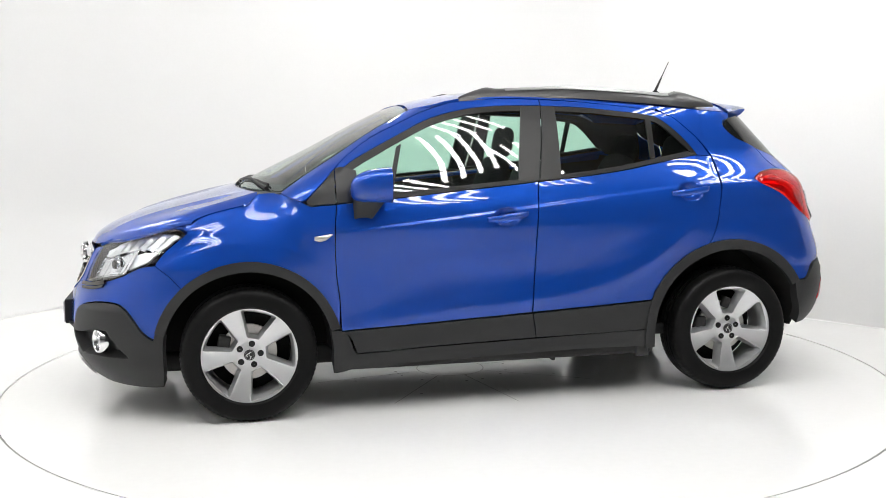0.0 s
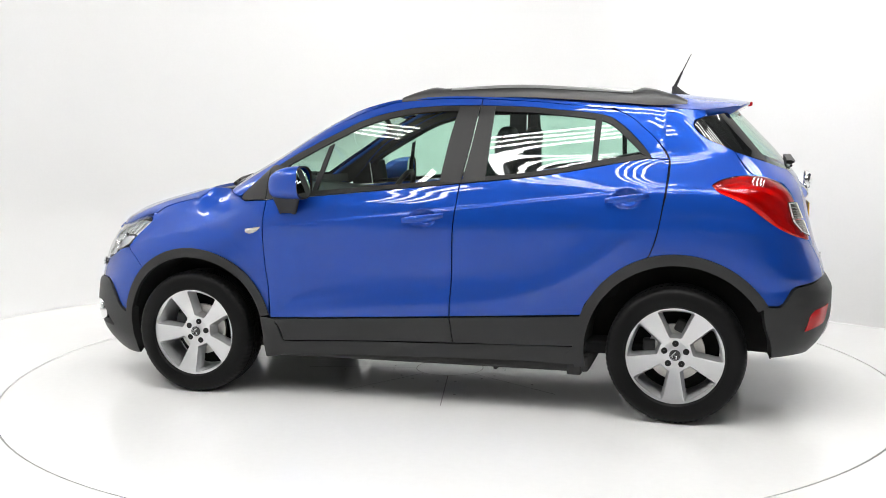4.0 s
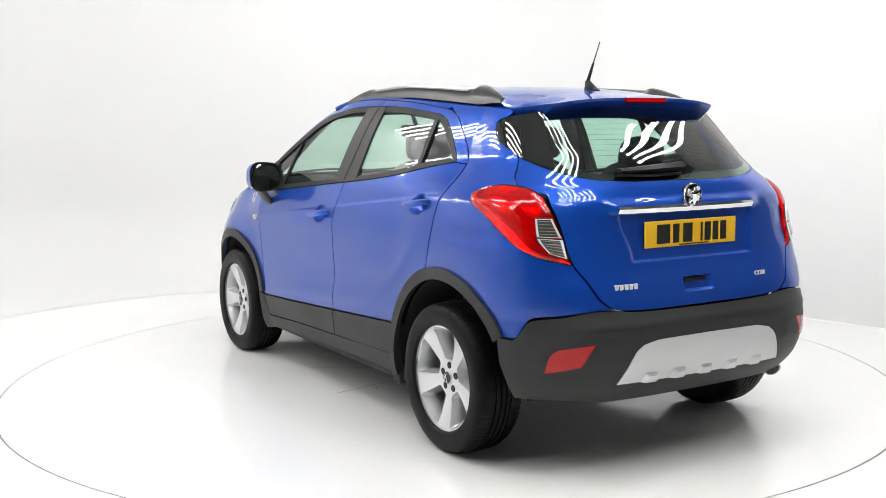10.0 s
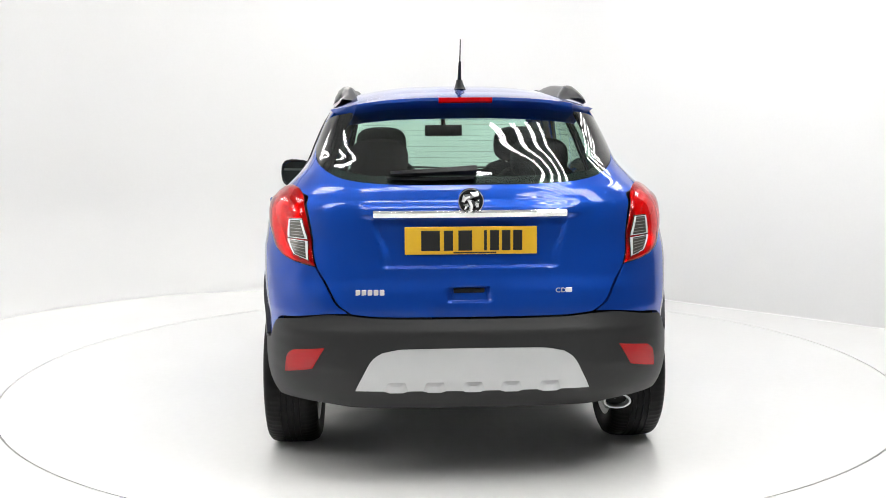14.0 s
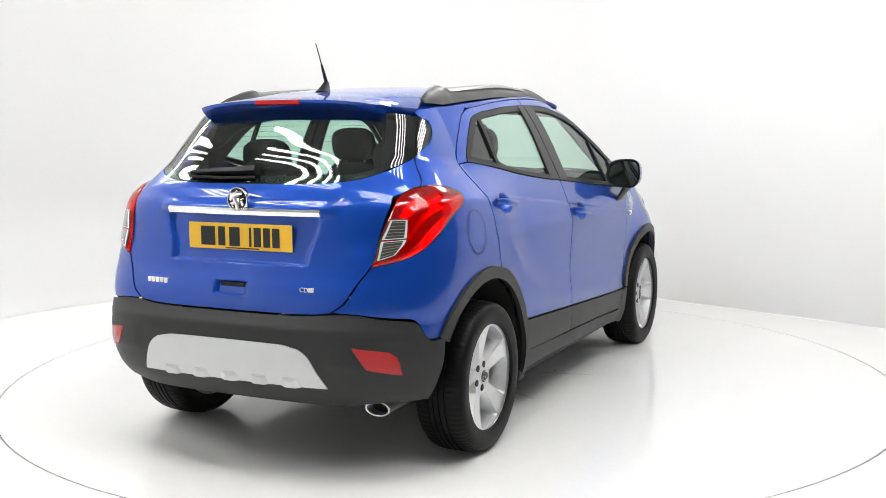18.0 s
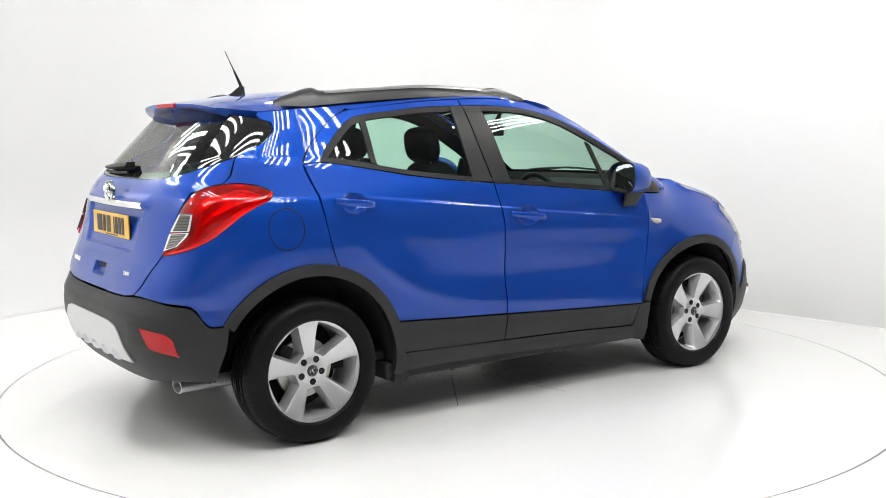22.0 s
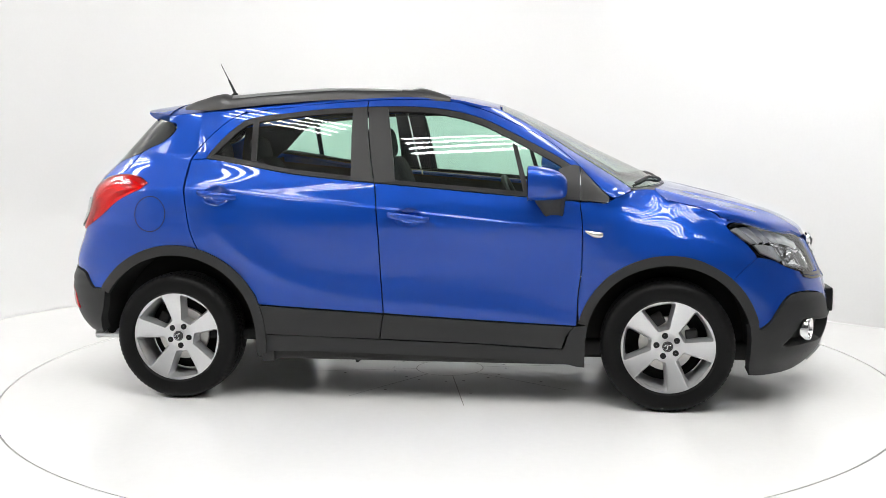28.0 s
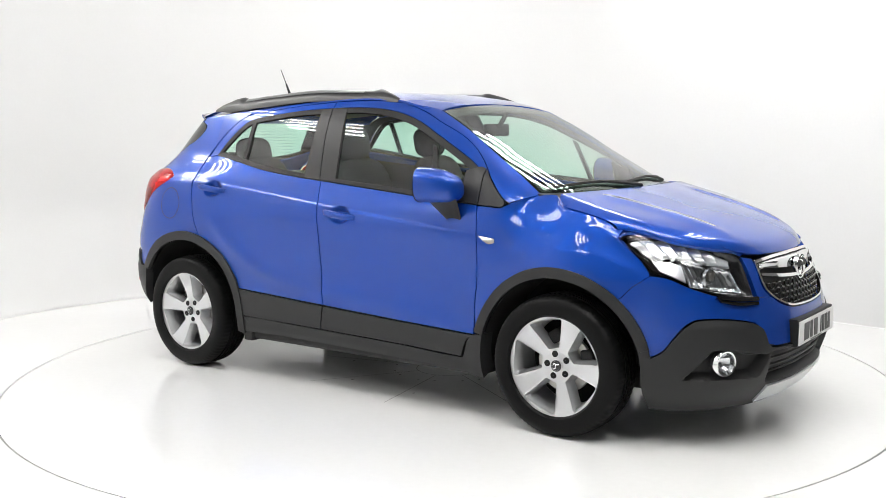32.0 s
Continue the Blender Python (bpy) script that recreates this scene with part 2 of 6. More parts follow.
def coons(bottom, right, up, left, nu, nv):
    """A grid of places filling the four lines: bottom and up run alike, left and right run upwards."""
    b, t, l, r = smoothline(bottom, nu), smoothline(up, nu), smoothline(left, nv), smoothline(right, nv)
    u, v = np.linspace(0, 1, nu)[:, None, None], np.linspace(0, 1, nv)[None, :, None]
    return ((1 - v) * b[:, None] + v * t[:, None] + (1 - u) * l[None] + u * r[None]
            - ((1 - u) * (1 - v) * b[0] + u * (1 - v) * b[-1] + (1 - u) * v * t[0] + u * v * t[-1]))


def normals(P, centre=(0, 0, .75)):
    n = np.cross(np.gradient(P, axis=0), np.gradient(P, axis=1))
    n /= np.linalg.norm(n, axis=-1, keepdims=True) + 1e-12
    return n * (1 if (n * (P - np.array(centre))).sum() >= 0 else -1)


def sheet(bm, P, gap=.0034, flange=.026, out=0.0, sides="lrbt", sgn=1, centre=(0, 0, .75)):
    """A panel over the grid P, pushed out along its normal, with its edges drawn in by gap and turned inwards."""
    P = P.copy()
    N = normals(P, centre)
    P = P + N * out
    if gap:
        for a in (0, 1):
            for e, i in ((0, 1), (-1, -2)):
                if "lrbt"[2 * a + (e == -1)] not in sides:
                    continue
                q = P if a == 0 else P.swapaxes(0, 1)
                d = q[i] - q[e]
                q[e] = q[e] + d / (np.linalg.norm(d, axis=-1, keepdims=True) + 1e-9) * gap
    nu, nv = P.shape[:2]
    nn = np.cross(np.gradient(P, axis=0), np.gradient(P, axis=1))
    turned = (nn * N).sum() < 0
    if sgn < 0:
        P = P * np.array([1, -1, 1])
        N = N * np.array([1, -1, 1])
        turned = not turned
    vs = [[bm.verts.new(P[i, j]) for j in range(nv)] for i in range(nu)]

    def face(q):
        try:
            bm.faces.new(q[::-1] if turned else q)
        except ValueError:
            pass
    for i in range(nu - 1):
        for j in range(nv - 1):
            face([vs[i][j], vs[i + 1][j], vs[i + 1][j + 1], vs[i][j + 1]])
    if flange:
        runs = {"b": [(i, 0) for i in range(nu)], "t": [(i, nv - 1) for i in range(nu)][::-1],
                "r": [(nu - 1, j) for j in range(nv)], "l": [(0, j) for j in range(nv)][::-1]}
        for k in sides:
            run = runs[k]
            rim = [N[a] for a in run]
            for i in range(1, len(rim)):
                if rim[i] @ rim[i - 1] < .2:
                    rim[i] = rim[i - 1]
            lower = [bm.verts.new(P[a] - n * flange) for a, n in zip(run, rim)]
            for a in range(len(run) - 1):
                face([vs[run[a + 1][0]][run[a + 1][1]], vs[run[a][0]][run[a][1]], lower[a], lower[a + 1]])
    return bm


def sx(x, z):
    """Place on the flank (x, z) as (s, z) of skin()."""
    if x > FRONT:
        f = math.asin(min(1, ((x - FRONT) / (float(nose_x(z)) - FRONT))**(float(nose_n(z)) / 2)))
        return (FRONT + f * 2 / math.pi, z)
    if x < REAR:
        f = math.asin(min(1 - 1e-9, ((x - REAR) / (float(tail_x(z)) - REAR))**(float(tail_n(z)) / 2)))
        return (REAR - math.atan(math.tan(f)**(float(tail_ref(z)) / float(tail_n(z)))) * 2 / math.pi, z)
    return (x, z)


def at_x(x, z):
    """Place on the body's side at (x, z)."""
    return on_skin(np.array(even([sx(x, z)])))[0]


def rear_x(y, z):
    """How far back the tail lies at (y, z)."""
    w, n = float(half_width(REAR, z)), float(tail_n(z))
    return REAR + (float(tail_x(z)) - REAR) * max(0, 1 - (abs(y) / w)**n)**(1 / n)


def arc(cx, cz, r, a0, a1, n):
    return [sx(cx + r * math.cos(radians(a)), cz + r * math.sin(radians(a))) for a in np.linspace(a0, a1, n)]


def even(pts):
    """(s, z) places with s respaced evenly round the corners."""
    out = []
    for s, z in pts:
        if s > FRONT + 1e-9:
            f = min(s - FRONT, 1 - 1e-7) * math.pi / 2
            s = FRONT + math.atan(math.tan(f)**(2 / float(nose_n(z)))) * 2 / math.pi
        elif s < REAR - 1e-9:
            f = min(REAR - s, 1 - 1e-7) * math.pi / 2
            s = REAR - math.atan(math.tan(f)**(2 / float(tail_ref(z)))) * 2 / math.pi
        out.append((s, z))
    return out


def uneven(G):
    s, z = G[..., 0], G[..., 1]
    g = np.clip(s - FRONT, 0, 1 - 1e-6) * np.pi / 2
    h = np.clip(REAR - s, 0, 1 - 1e-6) * np.pi / 2
    f = FRONT + np.arctan(np.tan(g)**(nose_n(z) / 2)) * 2 / np.pi
    r = REAR - np.arctan(np.tan(h)**(tail_n(z) / 2)) * 2 / np.pi
    return np.stack([np.where(s > FRONT, f, np.where(s < REAR, r, s)), z], -1)


def on_skin(G):
    q = uneven(G)
    return skin(q[..., 0], q[..., 1])


def coons_s(b, r, t, l, nu, nv):
    return coons(even(b), even(r), even(t), even(l), nu, nv)


def on_flank(G):
    return flank(G[..., 0], G[..., 1])


def box(bm, x0, x1, y0, y1, z0, z1, bevel=0.0, m=None):
    r = bmesh.ops.create_cube(bm, size=1, matrix=Matrix.Translation(((x0 + x1) / 2, (y0 + y1) / 2, (z0 + z1) / 2)) @ Matrix.Diagonal((x1 - x0, y1 - y0, z1 - z0, 1)))
    vs = r["verts"]
    if bevel:
        es = list({e for v in vs for e in v.link_edges})
        out = bmesh.ops.bevel(bm, geom=es, offset=bevel, segments=3, profile=.6, affect="EDGES")
        vs = list({v for f in out["faces"] for v in f.verts} | {v for v in vs if v.is_valid})
    if m is not None:
        bmesh.ops.transform(bm, matrix=m, verts=vs)
    return vs


def lathe(bm, profile, n, closed=False, m=None, wobble=None):
    """Turns (r, y) pairs round the y axis."""
    rings = []
    for k in range(n):
        a = 2 * math.pi * k / n
        ring = []
        for j, (r, y) in enumerate(profile):
            if wobble:
                r = wobble(j, k, r, y)
            v = Vector((r * math.cos(a), y, r * math.sin(a)))
            ring.append(bm.verts.new(m @ v if m is not None else v))
        rings.append(ring)
    for k in range(n):
        a, b = rings[k], rings[(k + 1) % n]
        for j in range(len(profile) - 1 + (1 if closed else 0)):
            q = (j + 1) % len(profile)
            bm.faces.new((a[j], a[q], b[q], b[j]))
    return rings


def tube(bm, pts, radius, n=8, caps=True):
    """A round bar along pts; radius may be a list."""
    pts = [Vector(p) for p in pts]
    rr = radius if isinstance(radius, (list, tuple)) else [radius] * len(pts)
    rings = []
    for i, p in enumerate(pts):
        d = (pts[min(i + 1, len(pts) - 1)] - pts[max(i - 1, 0)]).normalized()
        side = d.cross(Vector((0, 0, 1)) if abs(d.z) < .95 else Vector((1, 0, 0))).normalized()
        up = side.cross(d)
        rings.append([bm.verts.new(p + (side * math.cos(2 * math.pi * k / n) + up * math.sin(2 * math.pi * k / n)) * rr[i]) for k in range(n)])
    for i in range(len(rings) - 1):
        for k in range(n):
            bm.faces.new((rings[i][k], rings[i][(k + 1) % n], rings[i + 1][(k + 1) % n], rings[i + 1][k]))
    if caps:
        bm.faces.new(rings[0][::-1])
        bm.faces.new(rings[-1])


def grid_mesh(bm, P, turned=False):
    nu, nv = P.shape[:2]
    vs = [[bm.verts.new(P[i, j]) for j in range(nv)] for i in range(nu)]
    for i in range(nu - 1):
        for j in range(nv - 1):
            q = [vs[i][j], vs[i + 1][j], vs[i + 1][j + 1], vs[i][j + 1]]
            bm.faces.new(q[::-1] if turned else q)
    return vs


# ---- studio ----
def studio():
    # floor: one sheet with a round opening for the table
    bm = bmesh.new()
    n = 144
    rings = []
    for r in (2.506, 2.6, 2.9, 3.4, 4.5, 6.5, 9.5, 11.8):
        rings.append([bm.verts.new((r * math.cos(2 * math.pi * k / n), r * math.sin(2 * math.pi * k / n), 0)) for k in range(n)])
    low = [bm.verts.new((2.506 * math.cos(2 * math.pi * k / n), 2.506 * math.sin(2 * math.pi * k / n), -.05)) for k in range(n)]
    for a, b in zip(rings, rings[1:]):
        for k in range(n):
            bm.faces.new((a[k], b[k], b[(k + 1) % n], a[(k + 1) % n]))
    for k in range(n):
        bm.faces.new((rings[0][k], rings[0][(k + 1) % n], low[(k + 1) % n], low[k]))
    tagged(part("floor", bm, M_FLOOR), "white glossy painted studio floor round the turntable", "floor", kind="structure")
    bm = bmesh.new()
    bmesh.ops.create_circle(bm, cap_ends=True, radius=2.6, segments=96, matrix=Matrix.Translation((0, 0, -.06)))
    tagged(part("turntable_pit", bm, M_SEAM), "dark pit under the turntable's edge", "pit", kind="structure")
    # back wall: a plain wall beside the table that runs into a rounded cove
    path = [(4.6, -.45), (4.2, -.03), (3.6, .57), (3.0, 1.17), (2.4, 1.77), (1.9, 2.27), (1.55, 2.66), (1.25, 3.05), (.9, 3.40), (.4, 3.66), (-.3, 3.80), (-1.4, 3.85), (-2.6, 3.6), (-3.6, 2.9), (-4.3, 1.8), (-4.7, .3), (-4.8, -1.0), (-4.8, -2.4)]
    line = smoothline(path, 110)
    d = np.gradient(line, axis=0)
    inward = np.stack([-d[:, 1], d[:, 0]], -1)
    inward /= np.linalg.norm(inward, axis=1, keepdims=True)
    # the cove's radius grows from a tight corner beside the table to a wide sweep
    rad = np.interp(np.linspace(0, 1, len(line)), [0, .30, .42, 1], [.012, .012, .8, .9])
    P = np.zeros((len(line), 26, 3))
    for i in range(len(line)):
        r = rad[i]
        for j in range(26):
            if j < 13:
                a = math.pi / 2 * j / 12
                off, z = r * (1 - math.sin(a)), r * (1 - math.cos(a))
            else:
                off, z = 0, r + (5.2 - r) * ((j - 12) / 13)**2.2
            P[i, j] = (line[i, 0] + inward[i, 0] * off, line[i, 1] + inward[i, 1] * off, z + .002)
    bm = bmesh.new()
    grid_mesh(bm, P, True)
    wall = tagged(part("wall_back", bm, M_WHITE), "white rounded studio backdrop wall", "wall", kind="structure")
    so = wall.modifiers.new("thickness", "SOLIDIFY")
    so.thickness, so.offset = .12, -1
    # walls behind the camera, clad in ribbed sheet, and a grey ceiling close the place
    def clad(nm, x0, x1, y0, y1, low, label, base, sheeting=M_CLADDING):
        bm = bmesh.new()
        box(bm, x0, x1, y0, y1, 0, 5.2)
        wall = tagged(part(nm, bm, base, smooth=False), label, "wall", kind="structure")
        n, flat = 9, x1 - x0 < y1 - y0
        step = (5.2 - low) / n
        for k in range(n):
            bm = bmesh.new()
            z0, z1 = low + step * k + .02, low + step * (k + 1) - .02
            if flat:
                x = x1 if x1 < 0 else x0
                box(bm, x - .03, x + .03, y0 + .01, y1 - .01, z0, z1, .012)
            else:
                box(bm, x0 + .01, x1 - .01, y1 - .03, y1 + .03, z0, z1, .012)
            part("cladding_board", bm, sheeting, wall, smooth=False)
    clad("wall_front", -4.9, 4.8, -9.2, -9.0, 2.1, "grey studio wall with ribbed grey cladding above", M_MIDGREY)
    clad("wall_side", 4.6, 4.8, -9.0, -.45, 2.2, "plain grey studio wall with ribbed cladding", M_SHADE)
    clad("wall_left", -5.0, -4.8, -9.0, -2.4, 2.6, "white studio wall with ribbed pale cladding above", M_WHITE, M_PALECLAD)
    bm = bmesh.new()
    box(bm, -5.2, 5.2, -9.3, 4.3, 5.2, 5.35)
    for k in range(12):
        y = -8.6 + 1.1 * k
        box(bm, -5.0, 5.0, y - .05, y + .05, 5.06, 5.21)
    tagged(part("ceiling", bm, M_CEIL, smooth=False), "grey studio ceiling with purlins", "ceiling", kind="structure")


def tube_bank(x, y, z, turn, length=1.5):
    """A row of four open tubes on two cross bars, hung under the ceiling."""
    root = tagged(empty("tube_light", pose(x, y, z, 0, 0, turn)), "bank of four white fluorescent tubes under the ceiling", "ceiling light", "tube lights")
    for k in range(4):
        bm = bmesh.new()
        yy = -.24 + .16 * k
        tube(bm, [(-length / 2, yy, 0), (length / 2, yy, 0)], .026, 12)
        part("tube", bm, M_TUBE, root)
    for e in (-1, 1):
        bm = bmesh.new()
        box(bm, e * length * .4 - .025, e * length * .4 + .025, -.29, .29, .030, .07, .006)
        part("cross_bar", bm, M_HOUSING, root, smooth=False)
        bm = bmesh.new()
        tube(bm, [(e * length * .4, 0, .08), (e * length * .4, 0, 5.2 - z)], .012, 6)
        part("hanger", bm, M_STEEL, root)
    return root


def turntable():
    root = tagged(empty("turntable"), "white glossy round car turntable set flush in the floor", "turntable")
    bm = bmesh.new()
    n = 144
    prev = [bm.verts.new((0, 0, 0))]
    for r in (.2, .6, 1.2, 1.9, 2.3, 2.496):
        ring = [bm.verts.new((r * math.cos(2 * math.pi * k / n), r * math.sin(2 * math.pi * k / n), 0)) for k in range(n)]
        for k in range(n):
            if len(prev) == 1:
                bm.faces.new((prev[0], ring[k], ring[(k + 1) % n]))
            else:
                bm.faces.new((prev[k], ring[k], ring[(k + 1) % n], prev[(k + 1) % n]))
        prev = ring
    low = [bm.verts.new(v.co - Vector((0, 0, .04))) for v in prev]
    for k in range(n):
        bm.faces.new((prev[k], low[k], low[(k + 1) % n], prev[(k + 1) % n]))
    part("plate", bm, M_FLOOR, root)
    # centre cover and the joints of the plate's wedges
    bm = bmesh.new()
    n = 72
    a, b = ([bm.verts.new((r * math.cos(2 * math.pi * k / n), r * math.sin(2 * math.pi * k / n), .001)) for k in range(n)] for r in (.196, .2005))
    for k in range(n):
        bm.faces.new((a[k], b[k], b[(k + 1) % n], a[(k + 1) % n]))
    part("centre_joint", bm, M_SCUFF, root)
    rnd = random.Random(4)
    for k in range(8):
        bm = bmesh.new()
        ang = 2 * math.pi * k / 8 + .21
        c, s = math.cos(ang), math.sin(ang)
        w0 = .0021
        pts = [(r, w0 * (.7 + .8 * rnd.random())) for r in np.linspace(.2, .85, 30)]
        row = [(bm.verts.new((r * c - w * s, r * s + w * c, .001)), bm.verts.new((r * c + w * s, r * s - w * c, .001))) for r, w in pts]
        for p, q in zip(row, row[1:]):
            bm.faces.new((p[0], p[1], q[1], q[0]))
        part("plate_joint", bm, M_SCUFF, root)
        for r, o in ((.33, .05), (.33, -.05), (.62, .06)):
            bm = bmesh.new()
            bmesh.ops.create_circle(bm, cap_ends=True, radius=.008, segments=10, matrix=Matrix.Translation((r * c - o * s, r * s + o * c, .0012)))
            part("plate_screw", bm, M_SEAM, root)
    return root


# ---- the car ----
CLAD_TOP = [(-.839, .511), (-.51, .493), (-.16, .475), (.35, .449), (.83, .426)]
SILL_TOP = [(-.80, .355), (-.166, .340), (.352, .327), (.751, .309)]
BELT_REAR = [(-1.228, 1.262), (-1.141, 1.268), (-.94, 1.240), (-.684, 1.196), (-.398, 1.163), (-.207, 1.146)]
BELT_FRONT = [(-.207, 1.146), (.20, 1.110), (.575, 1.076), (.838, 1.056)]
B_GAP = [(-.161, .475), (-.163, .52), (-.175, .702), (-.181, .874), (-.207, 1.146)]
DOOR_NOSE = [(.827, .427), (.834, .593), (.848, .709), (.853, .853), (.851, .939), (.838, 1.056)]
DLO_FRONT = [(-.276, 1.536), (-.12, 1.537), (.055, 1.529), (.201, 1.507), (.348, 1.465), (.487, 1.399), (.631, 1.326), (.771, 1.247), (.83, 1.20)]
DLO_REAR = [(-1.143, 1.269), (-1.125, 1.297), (-1.064, 1.368), (-.99, 1.435), (-.931, 1.473), (-.82, 1.495), (-.703, 1.507), (-.528, 1.525), (-.276, 1.536)]
CANT_FRONT = [(-.276, 1.571), (-.092, 1.575), (.172, 1.56), (.349, 1.512), (.467, 1.46), (.644, 1.374), (.794, 1.265), (.836, 1.226)]
CANT_REAR = [(-1.228, 1.262), (-1.171, 1.348), (-1.097, 1.42), (-1.024, 1.478), (-.923, 1.513), (-.825, 1.524), (-.531, 1.555), (-.276, 1.571)]
FH, RH = (1.2775, .333), (-1.2775, .333)


def rearc(r, a0, a1, n):
    return arc(RH[0], RH[1], r, a0, a1, n)


def ribbon(bm, inner, outer, nu, nv, fn, sgn, **kw):
    if fn is on_skin:
        inner, outer = even(inner), even(outer)
    a, b = smoothline(inner, nu), smoothline(outer, nu)
    v = np.linspace(0, 1, nv)[None, :, None]
    G = a[:, None] * (1 - v) + b[:, None] * v
    return sheet(bm, fn(G), sgn=sgn, **kw)


def dent(P, x, z):
    """Depth of the finger cup behind a door handle."""
    k = np.hypot((P[..., 0] - x) / .072, (P[..., 2] - z) / .050)
    return .040 * ease(k, 1.0, .50)


def doors(car, sgn):
    # front door
    bm = bmesh.new()
    P = on_flank(coons([CLAD_TOP[2], (.35, .449), (.827, .427)], DOOR_NOSE, BELT_FRONT, B_GAP, 110, 150))
    P = P - normals(P) * dent(P, -.026, .972)[..., None]
    sheet(bm, P, sgn=sgn)
    ribbon(bm, DLO_FRONT, CANT_FRONT, 50, 6, on_flank, sgn)
    door = part("front_door", bm, M_PAINT, car, "blue metallic front door")
    bm = bmesh.new()
    sheet(bm, on_flank(coons([(-.181, .342), (.352, .327), (.751, .309)], [(.751, .309), (.79, .40), (.827, .425)],
                             [(-.161, .473), (.35, .447), (.827, .425)], [(-.181, .342), (-.17, .42), (-.161, .473)], 40, 10)), out=.007, flange=.02, sgn=sgn)
    part("door_cladding", bm, M_CLAD, door, "grained grey plastic cladding")
    # rear door
    bm = bmesh.new()
    lead = [(-.839, .511)] + [(RH[0] + .484 * math.cos(radians(a)), RH[1] + .484 * math.sin(radians(a))) for a in (24, 36, 48, 60, 73)] + [(-1.18, .896), (-1.208, 1.038), (-1.222, 1.152), (-1.228, 1.262)]
    lead = [sx(*p) for p in lead]
    P = on_skin(coons_s([(-.839, .511), (-.51, .493), (-.161, .475)], B_GAP, [sx(*p) for p in BELT_REAR], lead, 100, 150))
    P = P - normals(P) * dent(P, -1.04, 1.082)[..., None]
    sheet(bm, P, sgn=sgn)
    ribbon(bm, DLO_REAR, CANT_REAR, 44, 6, on_flank, sgn)
    rdoor = part("rear_door", bm, M_PAINT, car, "blue metallic rear door")
    bm = bmesh.new()
    sheet(bm, on_flank(coons([(-.80, .355), (-.5, .347), (-.181, .342)], [(-.181, .342), (-.17, .42), (-.161, .473)],
                             [(-.839, .509), (-.51, .491), (-.161, .473)], [(-.80, .355), (-.822, .436), (-.839, .509)], 30, 10)), out=.007, flange=.02, sgn=sgn)
    part("door_cladding", bm, M_CLAD, rdoor, "grained grey plastic cladding")
    # black window surround: a band inside the daylight opening, pillars and the corner piece
    def film(nm, b, r, t, l, nu, nv, parent, out=.002, material=M_SATIN, label=""):
        bm = bmesh.new()
        sheet(bm, on_flank(coons(b, r, t, l, nu, nv)), gap=.001, flange=.012, out=out, sgn=sgn)
        return part(nm, bm, material, parent, label)
    # band widths
    film("window_seal", [(-.207, 1.146), (.20, 1.110), (.575, 1.076), (.838, 1.056)], [(.838, 1.056), (.836, 1.085)], [(-.212, 1.168), (.20, 1.134), (.575, 1.102), (.836, 1.085)], [(-.207, 1.146), (-.212, 1.168)], 40, 4, door, .004, M_BLACK)
    film("window_seal", [(-1.141, 1.270), (-.94, 1.240), (-.684, 1.196), (-.398, 1.163), (-.207, 1.146)], [(-.207, 1.146), (-.212, 1.168)], [(-1.09, 1.288), (-.93, 1.263), (-.684, 1.219), (-.398, 1.186), (-.212, 1.168)], [(-1.141, 1.270), (-1.09, 1.288)], 34, 4, rdoor, .004, M_BLACK)
    for nm, pa, a, b in (("window_frame", door, DLO_FRONT, [(-.276, 1.507), (-.12, 1.508), (.05, 1.500), (.19, 1.478), (.33, 1.437), (.47, 1.371), (.61, 1.298), (.745, 1.222), (.79, 1.185)]),
                         ("window_frame", rdoor, DLO_REAR, [(-1.10, 1.288), (-1.035, 1.352), (-.97, 1.412), (-.915, 1.447), (-.81, 1.468), (-.703, 1.480), (-.528, 1.497), (-.276, 1.507)])):
        bm = bmesh.new()
        ribbon(bm, a, b, 44, 5, on_flank, sgn, gap=.001, flange=.012, out=.002)
        part(nm, bm, M_BLACK, pa)
    # dark linings behind the painted frames
    for pa, a, b in ((door, DLO_FRONT, CANT_FRONT), (rdoor, DLO_REAR, CANT_REAR)):
        bm = bmesh.new()
        ribbon(bm, a, b, 40, 3, on_flank, sgn, gap=0, flange=0, out=-.024)
        part("frame_lining", bm, M_DASH, pa, "dark inner lining of the window frame")
    # pillars between the panes
    film("pillar_trim", [(-.212, 1.150), (-.10, 1.150)], [(-.10, 1.150), (-.122, 1.30), (-.158, 1.50), (-.165, 1.530)], [(-.270, 1.533), (-.165, 1.530)], [(-.209, 1.150), (-.247, 1.354), (-.270, 1.533)], 8, 24, door, .005, M_SATIN, "satin black pillar")
    film("pillar_trim", [(-.335, 1.160), (-.216, 1.150)], [(-.216, 1.150), (-.253, 1.354), (-.277, 1.533)], [(-.352, 1.530), (-.277, 1.533)], [(-.335, 1.160), (-.345, 1.354), (-.352, 1.530)], 8, 24, rdoor, .005, M_SATIN, "satin black pillar")
    film("window_divider", [(-.885, 1.258), (-.856, 1.252)], [(-.856, 1.252), (-.862, 1.47)], [(-.896, 1.465), (-.862, 1.47)], [(-.885, 1.258), (-.896, 1.465)], 4, 10, rdoor, .004, M_BLACK)
    film("window_divider", [(.555, 1.10), (.585, 1.098)], [(.585, 1.098), (.52, 1.33)], [(.492, 1.345), (.52, 1.33)], [(.555, 1.10), (.492, 1.345)], 4, 10, door, .004, M_BLACK)
